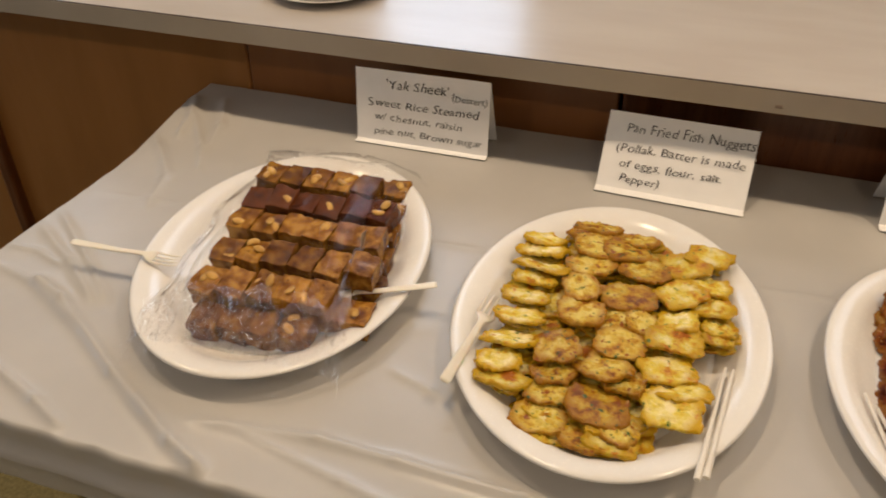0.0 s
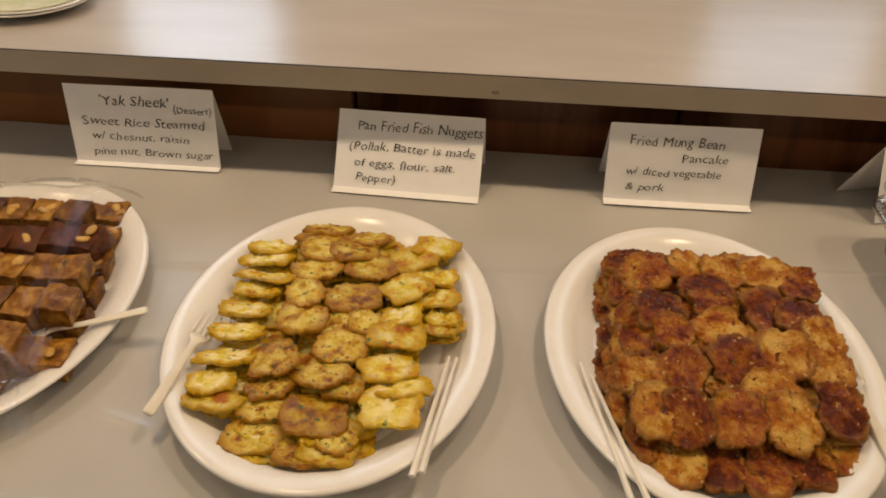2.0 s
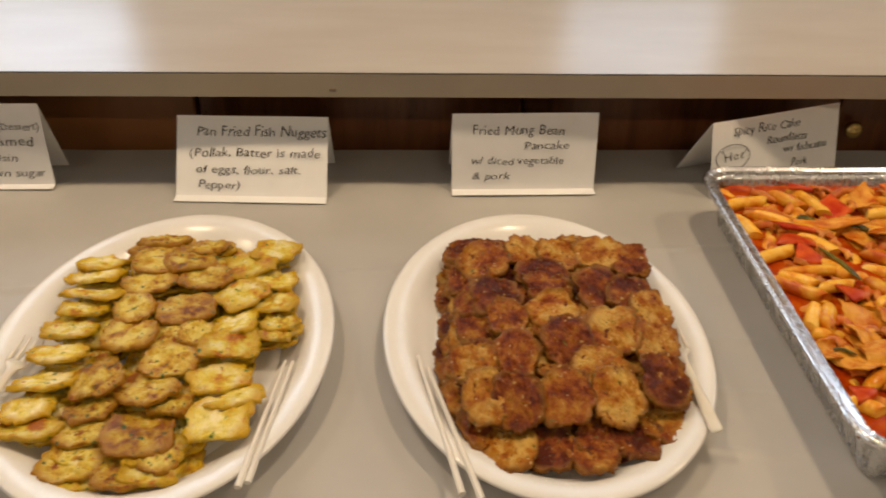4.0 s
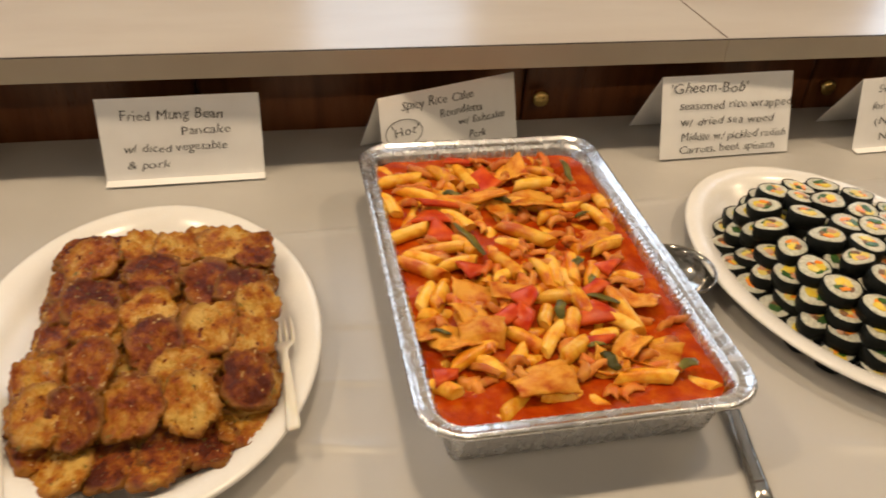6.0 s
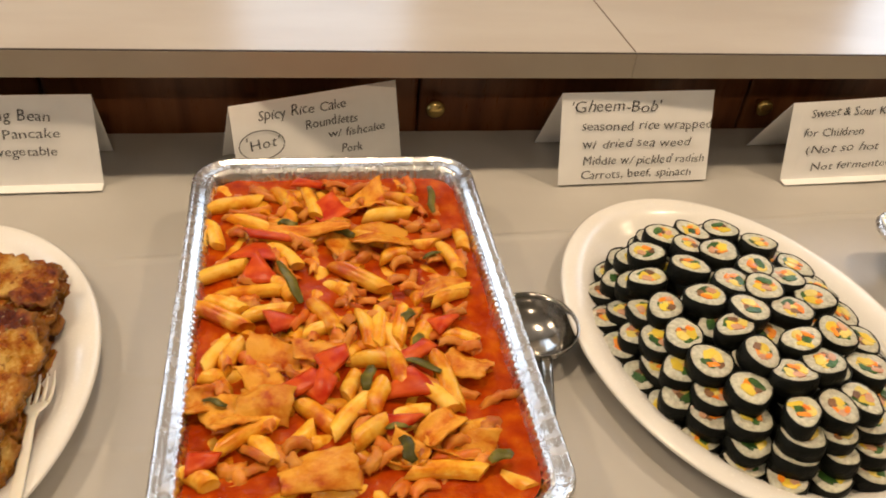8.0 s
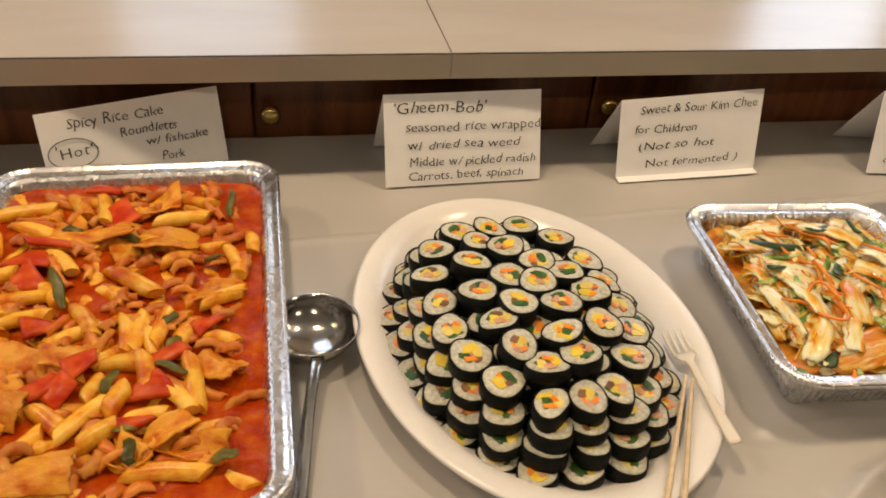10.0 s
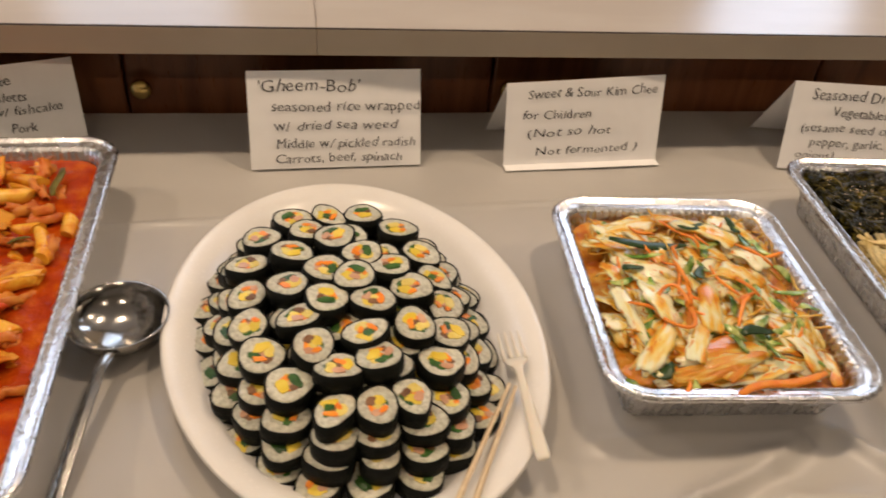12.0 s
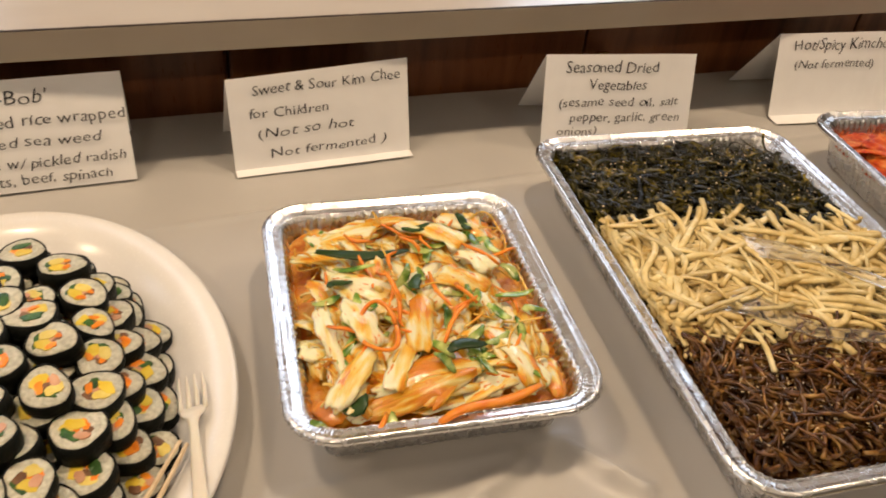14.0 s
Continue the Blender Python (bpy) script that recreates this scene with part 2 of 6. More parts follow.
OMELETTE = surface("omelette_strip", [(0.3, (0.72, 0.54, 0.08)), (0.7, (0.80, 0.66, 0.20))], 120, 0.4, 0.3, 300, vary=0.1)
CARROT = surface("carrot", [(0.3, (0.84, 0.20, 0.008)), (0.7, (0.90, 0.33, 0.020))], 90, 0.3, 0.2, 300, vary=0.1)
HAM = surface("pink_ham", [(0.3, (0.56, 0.27, 0.15)), (0.7, (0.68, 0.40, 0.25))], 90, 0.35, 0.2, 300, vary=0.1, sss=0.1)
SPINACH = surface("cooked_spinach", [(0.3, (0.014, 0.055, 0.010)), (0.7, (0.055, 0.145, 0.02))], 120, 0.3, 0.5, 300, vary=0.2)
BEEF = surface("brown_beef", [(0.3, (0.15, 0.065, 0.025)), (0.7, (0.25, 0.12, 0.05))], 120, 0.45, 0.5, 300, vary=0.2)

SAUCE = surface("red_chilli_sauce", [(0.3, (0.29, 0.022, 0.001)), (0.5, (0.40, 0.046, 0.0012)), (0.70, (0.52, 0.105, 0.003))], 55, 0.16, 0.6, 90, vary=0, jitter=0, spec=0.10, bdist=0.005)
TTEOK = surface("sauced_rice_cake", [(0.32, (0.52, 0.090, 0.003)), (0.42, (0.68, 0.23, 0.006)), (0.54, (0.80, 0.41, 0.030)), (0.66, (0.84, 0.50, 0.080))], 34, 0.24, 0.3, 150, vary=0.10, spec=0.4, shift=0.06, grain=0.60)
FISHCAKE = surface("sauced_fishcake", [(0.34, (0.44, 0.060, 0.003)), (0.43, (0.60, 0.18, 0.008)), (0.56, (0.74, 0.34, 0.034))], 45, 0.26, 0.6, 260, vary=0.10, spec=0.25, grain=0.62)
PEPPER = surface("red_pepper", [(0.35, (0.44, 0.022, 0.002)), (0.65, (0.66, 0.110, 0.012))], 50, 0.30, 0.2, 200, vary=0.12, spec=0.22)
ONION = surface("sauced_onion", [(0.3, (0.48, 0.075, 0.004)), (0.7, (0.70, 0.30, 0.040))], 50, 0.28, 0.3, 200, vary=0.16, spec=0.35)
SCALLION = surface("dark_green_scallion", [(0.3, (0.050, 0.045, 0.006)), (0.5, (0.10, 0.085, 0.010)), (0.7, (0.20, 0.16, 0.025))], 70, 0.32, 0.2, 200, vary=0.35, spec=0.25)

CABBAGE = surface("kimchi_cabbage", [(0.36, (0.70, 0.24, 0.008)), (0.43, (0.78, 0.42, 0.030)), (0.50, (0.80, 0.62, 0.19)), (0.59, (0.82, 0.78, 0.50))], 40, 0.18, 0.5, 150, stretch=(0.5, 1.6, 1), vary=0.08,
                  specks=[((0.66, 0.20, 0.01), 110, 0.64), ((0.36, 0.42, 0.08), 45, 0.68)], sss=0.2, coat=0.3, bdist=0.003, shift=0.10, grain=0.50)
# orange kimchi coloured darker, painting in the depth shade between the cabbage pieces
CABBAGE_HEAP = surface("shaded_kimchi_bed", [(0.35, (0.46, 0.105, 0.004)), (0.5, (0.60, 0.22, 0.012)), (0.65, (0.70, 0.38, 0.05))], 60, 0.25, 0.8, 100, vary=0, jitter=0, bdist=0.006)
SHRED = surface("stained_shreds", [(0.3, (0.64, 0.22, 0.012)), (0.5, (0.72, 0.42, 0.05)), (0.7, (0.80, 0.64, 0.24))], 40, 0.22, 0.2, 150, vary=0, jitter=0, island=0.15)
LEEK = surface("fresh_green_onion", [(0.34, (0.04, 0.12, 0.010)), (0.48, (0.16, 0.28, 0.03)), (0.60, (0.48, 0.54, 0.14))], 55, 0.22, 0.15, 150, vary=0.25, coat=0.3)
DARKLEEK = surface("dark_onion_leaf", [(0.3, (0.012, 0.035, 0.006)), (0.7, (0.04, 0.085, 0.014))], 40, 0.28, 0.3, 150, vary=0.2, spec=0.3)
RED_KIMCHI = surface("red_kimchi", [(0.30, (0.24, 0.014, 0.004)), (0.45, (0.44, 0.045, 0.007)), (0.58, (0.58, 0.13, 0.02)), (0.72, (0.66, 0.34, 0.10))], 55, 0.22, 0.5, 110, vary=0.18, spec=0.35, grain=0.62, shift=0.06)
GREENS = surface("seasoned_greens", [(0.36, (0.007, 0.006, 0.002)), (0.50, (0.022, 0.019, 0.003)), (0.60, (0.080, 0.060, 0.006)), (0.72, (0.24, 0.175, 0.020))], 55, 0.26, 0.5, 160, vary=0, jitter=0, spec=0.30, island=0.6, grain=0.6)
ROOT_BED = surface("root_bed", [(0.3, (0.46, 0.29, 0.08)), (0.6, (0.62, 0.45, 0.17))], 60, 0.4, 0.8, 120, vary=0, jitter=0, bdist=0.005)
ROOTS = surface("seasoned_bellflower_root", [(0.3, (0.47, 0.32, 0.09)), (0.43, (0.62, 0.46, 0.18)), (0.56, (0.72, 0.58, 0.27)), (0.70, (0.79, 0.68, 0.39))], 38, 0.26, 0.4, 160, vary=0, jitter=0, spec=0.45, island=0.18, grain=0.6)
FERN = surface("seasoned_bracken", [(0.34, (0.032, 0.010, 0.002)), (0.48, (0.085, 0.031, 0.005)), (0.60, (0.17, 0.078, 0.014)), (0.72, (0.32, 0.19, 0.05))], 75, 0.27, 0.5, 180, vary=0, jitter=0, spec=0.5, island=0.55)
SESAME = surface("sesame_seed", [(0.3, (0.62, 0.43, 0.18)), (0.7, (0.76, 0.58, 0.30))], 200, 0.4, 0.0, vary=0)


def film_material(name, ior, nscale, bumpy):
    """Thin clear plastic: clear, with gloss by the angle."""
    m, nt, b = blank(name)
    n, l = nt.nodes, nt.links
    clear, gloss, mix = n.new("ShaderNodeBsdfTransparent"), n.new("ShaderNodeBsdfGlossy"), n.new("ShaderNodeMixShader")
    gloss.inputs["Roughness"].default_value = 0.05 if bumpy else 0.24
    fres, bp, tex, tc = n.new("ShaderNodeFresnel"), n.new("ShaderNodeBump"), n.new("ShaderNodeTexNoise"), n.new("ShaderNodeTexCoord")
    mp = n.new("ShaderNodeMapping")
    mp.inputs["Scale"].default_value = (1.0, 0.25, 1.0)
    mp.inputs["Rotation"].default_value = (0, 0, 0.5)
    l.new(tc.outputs["Object"], mp.inputs[0])
    l.new(mp.outputs[0], tex.inputs["Vector"])
    tex.inputs["Scale"].default_value, tex.inputs["Detail"].default_value, tex.inputs["Distortion"].default_value = nscale, 3, 1.5
    bp.inputs["Strength"].default_value, bp.inputs["Distance"].default_value = 1.0, bumpy
    l.new(tex.outputs["Fac"], bp.inputs["Height"])
    if bumpy:
        l.new(bp.outputs[0], gloss.inputs["Normal"])
        l.new(bp.outputs[0], fres.inputs["Normal"])
    fres.inputs["IOR"].default_value = ior
    if bumpy:
        l.new(fres.outputs[0], mix.inputs[0])
    else:
        lw, pw = n.new("ShaderNodeLayerWeight"), n.new("ShaderNodeMath")
        lw.inputs["Blend"].default_value = 0.2
        pw.operation = "MULTIPLY_ADD"
        pw.inputs[1].default_value, pw.inputs[2].default_value = 0.40, 0.035
        l.new(lw.outputs["Facing"], pw.inputs[0])
        l.new(pw.outputs[0], mix.inputs[0])
    l.new(clear.outputs[0], mix.inputs[1])
    l.new(gloss.outputs[0], mix.inputs[2])
    l.new(mix.outputs[0], n["Material Output"].inputs["Surface"])
    return m


FILM = film_material("cling_film", 1.15, 30, 0.0022)
FOLDED = film_material("folded_cling_film", 1.22, 60, 0.002)
CRUMPLED = film_material("crumpled_cling_film", 2.3, 70, 0.0130)
THIN = film_material("thin_clear_plastic", 1.3, 40, 0)

# ---- mesh helpers ----
RNG = random.Random(7)


def uni(a, b):
    return RNG.uniform(a, b)


def mesh(name, verts, faces, smooth=True):
    me = bpy.data.meshes.new(name)
    me.from_pydata([tuple(v) for v in verts], [], faces)
    me.update()
    if smooth:
        me.polygons.foreach_set("use_smooth", [True] * len(me.polygons))
    return me


def from_bm(name, bm, smooth=False):
    me = bpy.data.meshes.new(name)
    bm.normal_update()
    bm.to_mesh(me)
    bm.free()
    if smooth:
        me.polygons.foreach_set("use_smooth", [True] * len(me.polygons))
    return me


def put(name, me, mat, m=None, parent=None, label="", category="", group="", kind=""):
    if mat and not me.materials:
        me.materials.append(mat)
    ob = new(name, me)
    if parent is not None:
        ob.parent = parent
    if m is not None:
        ob.matrix_basis = m
    return tagged(ob, label, category, group, kind)


def part(name, me, mat, parent, label="", m=None):
    return put(name, me, mat, m, parent, label)


def empty(name, m, label="", category="", group="", kind=""):
    ob = new(name)
    ob.empty_display_size = 0.05
    ob.matrix_basis = m
    return tagged(ob, label, category, group, kind)


def bevel_box(name, sx, sy, sz, r=0.003, seg=2, cx=0, cy=0, cz=0, smooth=False):
    bm = bmesh.new()
    bmesh.ops.create_cube(bm, size=1)
    bmesh.ops.scale(bm, vec=(sx, sy, sz), verts=bm.verts)
    if r:
        bmesh.ops.bevel(bm, geom=bm.edges[:], offset=r, segments=seg, profile=0.5, affect="EDGES")
    bmesh.ops.translate(bm, vec=(cx, cy, cz), verts=bm.verts)
    return from_bm(name, bm, smooth)


def loft(name, rings, closed=True, cap=(True, True), smooth=True):
    """Skin a row of rings of equal length."""
    n = len(rings[0])
    verts = [p for r in rings for p in r]
    faces = []
    for k in range(len(rings) - 1):
        for i in range(n if closed else n - 1):
            j = (i + 1) % n
            faces.append((k * n + i, k * n + j, (k + 1) * n + j, (k + 1) * n + i))
    if cap[0]:
        faces.append(tuple(range(n))[::-1])
    if cap[1]:
        faces.append(tuple((len(rings) - 1) * n + i for i in range(n)))
    return mesh(name, verts, faces, smooth)


def lathe(name, profile, n=48, sx=1.0, sy=1.0, cap=(False, False)):
    rings = [[(r * sx * math.cos(2 * math.pi * i / n), r * sy * math.sin(2 * math.pi * i / n), z) for i in range(n)] for r, z in profile]
    return loft(name, rings, True, cap)


def tube_rings(path, radius, sides=6, flat=1.0, twist=0.0):
    """Rings round a path; radius may be a number or a row of numbers; flat squeezes the section."""
    pts = [Vector(p) for p in path]
    rings = []
    ref = Vector((0, 0, 1))
    for i, p in enumerate(pts):
        d = (pts[min(i + 1, len(pts) - 1)] - pts[max(i - 1, 0)]).normalized()
        side = d.cross(ref)
        side = side.normalized() if side.length > 1e-4 else Vector((1, 0, 0))
        up = side.cross(d).normalized()
        r = radius if isinstance(radius, (int, float)) else radius[i]
        a0 = twist * i
        rings.append([p + side * (r * math.cos(a0 + 2 * math.pi * k / sides)) + up * (r * flat * math.sin(a0 + 2 * math.pi * k / sides)) for k in range(sides)])
    return rings


def tube(name, path, radius, sides=8, flat=1.0, smooth=True):
    return loft(name, tube_rings(path, radius, sides, flat), True, (True, True), smooth)


def strands(name, paths, radii, sides=5, flat=0.7):
    """Many tubes in one mesh."""
    verts, faces = [], []
    for path, r in zip(paths, radii):
        base = len(verts)
        rings = tube_rings(path, r, sides, flat)
        for ring in rings:
            verts.extend(ring)
        for k in range(len(rings) - 1):
            for i in range(sides):
                j = (i + 1) % sides
                faces.append((base + k * sides + i, base + k * sides + j, base + (k + 1) * sides + j, base + (k + 1) * sides + i))
        faces.append(tuple(base + i for i in range(sides))[::-1])
        faces.append(tuple(base + (len(rings) - 1) * sides + i for i in range(sides)))
    return mesh(name, verts, faces)


def sheet(name, w, h, thick, shape, nx=10, ny=8, edge=None):
    """A thin curved sheet: shape(u, v) gives its height, edge(u, v) shifts a point in the plane; u and v run from -1 to 1."""
    top, bot = [], []
    for j in range(ny + 1):
        for i in range(nx + 1):
            u, v = 2 * i / nx - 1, 2 * j / ny - 1
            dx, dy = edge(u, v) if edge else (0, 0)
            z = shape(u, v)
            top.append((u * w / 2 + dx, v * h / 2 + dy, z + thick / 2))
            bot.append((u * w / 2 + dx, v * h / 2 + dy, z - thick / 2))
    n = nx + 1
    N = len(top)
    faces = []
    for j in range(ny):
        for i in range(nx):
            a = j * n + i
            faces.append((a, a + 1, a + n + 1, a + n))
            faces.append((N + a, N + a + n, N + a + n + 1, N + a + 1))
    border = [i for i in range(n)] + [j * n + nx for j in range(1, ny + 1)] + [ny * n + i for i in range(nx - 1, -1, -1)] + [j * n for j in range(ny - 1, 0, -1)]
    for k, a in enumerate(border):
        b = border[(k + 1) % len(border)]
        faces.append((a, N + a, N + b, b))
    return mesh(name, top + bot, faces)


def nz(x, y, z=0.0):
    return noise.noise(Vector((x, y, z)))

# ---- the room ----
TABLE = 0.75            # table top
FACE = 0.148            # front of the cabinet doors
COUNTER_TOP, COUNTER_LOW, COUNTER_Y = 0.934, 0.897, 0.013
X0, X1, Y0, Y1 = -3.5, 6.0, -4.5, 0.95

put("floor", bevel_box("floor", X1 - X0 + 0.4, Y1 - Y0 + 0.4, 0.1, 0, cx=(X0 + X1) / 2, cy=(Y0 + Y1) / 2, cz=-0.05), CARPET, label="olive low-pile carpet floor", category="floor", kind="structure")
put("ceiling", bevel_box("ceiling", X1 - X0 + 0.4, Y1 - Y0 + 0.4, 0.1, 0, cx=(X0 + X1) / 2, cy=(Y0 + Y1) / 2, cz=CEIL + 0.05), TILE, label="off-white ceiling boards", category="ceiling", kind="structure")


def wall_with_windows(name, a, b, horizontal, fixed, holes, low, high):
    """A wall 0.14 thick along x or y with window holes (middle, width)."""
    bm = bmesh.new()
    cuts, at = [], a
    for c, w in holes:
        cuts += [(at, c - w / 2, 0, CEIL), (c - w / 2, c + w / 2, 0, low), (c - w / 2, c + w / 2, high, CEIL)]
        at = c + w / 2
    cuts.append((at, b, 0, CEIL))
    for p, q, z0, z1 in cuts:
        r = bmesh.ops.create_cube(bm, size=1)["verts"]
        s = (q - p, 0.14, z1 - z0) if horizontal else (0.14, q - p, z1 - z0)
        o = ((p + q) / 2, fixed, (z0 + z1) / 2) if horizontal else (fixed, (p + q) / 2, (z0 + z1) / 2)
        bmesh.ops.scale(bm, vec=s, verts=r)
        bmesh.ops.translate(bm, vec=o, verts=r)
    return put(name, from_bm(name, bm), PAINT, label="plain cream painted wall", category="wall", kind="structure")


wall_with_windows("wall_north", X0, X1, True, Y1 + 0.07, [(x, 0.46) for x in WINDOWS], 1.1, 2.3)
wall_with_windows("wall_west", Y0, Y1, False, X0 - 0.07, [(-1.3, 2.3)], 0.9, 2.3)
wall_with_windows("wall_south", X0, X1, True, Y0 - 0.07, [], 0, 0)
wall_with_windows("wall_east", Y0, Y1, False, X1 + 0.07, [], 0, 0)


def window(name, m, w, h):
    win = empty(name, m, "white framed window with a clear pane", "window", "windows", "structure")
    for sx in (-1, 1):
        part("window_frame", bevel_box("jamb", 0.05, 0.08, h, 0.004, cx=sx * (w / 2 - 0.025)), FRAME, win)
        part("window_frame", bevel_box("rail", w - 0.1, 0.08, 0.05, 0.004, cz=sx * (h / 2 - 0.025)), FRAME, win)
    part("window_sill", bevel_box("sill", w + 0.1, 0.12, 0.03, 0.006, cy=-0.10, cz=-h / 2 - 0.015), FRAME, win)
    pane = part("pane", bevel_box("pane", w - 0.1, 0.006, h - 0.1, 0), CLEAR, win)
    pane.visible_shadow = False


for k, wx in enumerate(WINDOWS):
    window("window_%d" % (k + 1), pose(wx, Y1 + 0.09, 1.70), 0.46, 1.2)
window("window_6", pose(X0 - 0.09, -1.3, 1.6, 0, 0, 90), 2.3, 1.4)

can = lathe("can", [(0.094, 0.0), (0.115, -0.002), (0.12, -0.008), (0.112, -0.01), (0.101, -0.006), (0.098, 0.03)], 32)
for lx, ly in [(x, LAMP_Y) for x in LAMPS] + [(x, -2.3) for x in (-0.6, 1.3, 3.2)]:
    lamp = empty("ceiling_downlight", pose(lx, ly, CEIL - 0.004), "round recessed ceiling downlight with a white ring", "downlight", "ceiling downlights")
    part("trim_ring", can, FRAME, lamp)

# ---- pass-through counter and its cabinets ----
CX0, CX1 = -2.2, 5.0
JOINT = 1.731
counter = empty("counter", pose(0, 0, 0), "long pale laminate pass-through counter with a grey-beige edge", "counter", kind="structure")
for a, b in ((CX0, JOINT - 0.0001), (JOINT + 0.0001, CX1)):
    part("worktop", bevel_box("worktop", b - a, 0.92, COUNTER_TOP - COUNTER_LOW - 0.002, 0.0003, 1, (a + b) / 2, COUNTER_Y + 0.464, (COUNTER_TOP + COUNTER_LOW) / 2 - 0.001), LAMINATE, counter)
    part("edging", bevel_box("edging", b - a, 0.004, COUNTER_TOP - COUNTER_LOW - 0.0025, 0.0008, 1, (a + b) / 2, COUNTER_Y + 0.0015, (COUNTER_TOP + COUNTER_LOW) / 2 - 0.0012), EDGE, counter, "grey-beige laminate edging strip")
    part("seam", bevel_box("seam", b - a, 0.003, 0.0012, 0, 1, (a + b) / 2, COUNTER_Y + 0.0012, COUNTER_TOP - 0.0018), SEAM, counter, "dark line along the top of the edging")
part("joint_line", bevel_box("joint_line", 0.0008, 0.91, 0.0012, 0, 1, JOINT, COUNTER_Y + 0.46, COUNTER_TOP - 0.0025 + 0.0015), JOINTFILL, counter, "brown joint across the worktop")
part("scuff", sheet("scuff", 0.010, 0.005, 0.0004, lambda u, v: 0, 4, 4, lambda u, v: (0.002 * v * v, 0)), JOINTFILL, counter, "dark scuff on the edging", pose(0.655, COUNTER_Y - 0.0008, 0.908, 90, 0, 0))

DOORS = [0.424, 0.945, 1.466, 1.995, 2.535, 3.06, 3.58]
carcass = put("cabinet_carcass", bevel_box("carcass", CX1 - 0.15 - 0.424, 0.6, COUNTER_LOW - 0.082, 0.002, 1, (CX1 - 0.15 + 0.424) / 2, FACE + 0.32, 0.08 + (COUNTER_LOW - 0.082) / 2), WOOD,
              label="dark stained wooden cabinet body under the counter", category="cabinet", kind="structure")
plinth = put("plinth", bevel_box("plinth", CX1 - CX0 - 0.3, 0.5, 0.08, 0, 1, (CX0 + CX1) / 2, FACE + 0.36, 0.04), SEAM, label="dark recessed plinth under the cabinets", category="plinth", kind="structure")
knob_me = lathe("knob", [(0.0, 0.0), (0.006, 0.0), (0.0055, 0.008), (0.007, 0.011), (0.0125, 0.014), (0.0150, 0.019), (0.0135, 0.024), (0.009, 0.027), (0.004, 0.0285), (0.0, 0.029)], 24)
for a, b in zip(DOORS, DOORS[1:]):
    w = b - a - 0.0035
    door = empty("cabinet_door", pose(a + 0.003, FACE + 0.019, 0.1), "reddish brown stained wooden cabinet door with a brass knob", "cabinet door", "cabinet doors")
    part("door_panel", bevel_box("door_panel", w, 0.018, 0.775, 0.004, 2, w / 2, -0.01, 0.3875), WOOD, door)
    part("knob", knob_me, BRASS, door, "round brass knob", pose(0.022, -0.019, 0.692, 90, 0, 0))
# plain oak end of the counter, beyond the table; the stretch next to the doors is a darker brown
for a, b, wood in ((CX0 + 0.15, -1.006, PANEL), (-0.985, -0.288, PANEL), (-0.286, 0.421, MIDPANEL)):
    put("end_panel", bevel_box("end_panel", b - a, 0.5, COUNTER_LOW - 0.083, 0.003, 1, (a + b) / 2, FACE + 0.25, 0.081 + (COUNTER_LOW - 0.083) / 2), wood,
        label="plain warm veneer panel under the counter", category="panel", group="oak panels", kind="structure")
put("trim", bevel_box("trim", 0.03, 0.03, COUNTER_LOW - 0.09, 0.006, 2, -0.995, FACE - 0.008, 0.085 + (COUNTER_LOW - 0.09) / 2), WOOD, label="dark wooden upright strip on the oak panel", category="trim", kind="structure")

# ---- table and cloth ----
TX0, TX1, TY0, TY1 = -0.352, 3.5, -0.705, 0.137
table = empty("folding_table", pose(0, 0, 0), "long folding table hidden under a grey plastic cloth", "table")
part("tabletop", bevel_box("tabletop", TX1 - TX0 - 0.03, TY1 - TY0 - 0.03, 0.03, 0.008, 2, (TX0 + TX1) / 2, (TY0 + TY1) / 2, TABLE - 0.0215), PAINT, table)
for lx in (TX0 + 0.2, TX1 - 0.2):
    for ly in (TY0 + 0.1, TY1 - 0.1):
        part("leg", tube("leg", [(lx, ly, 0.0), (lx, ly, TABLE - 0.035)], 0.016, 10), STEEL, table)

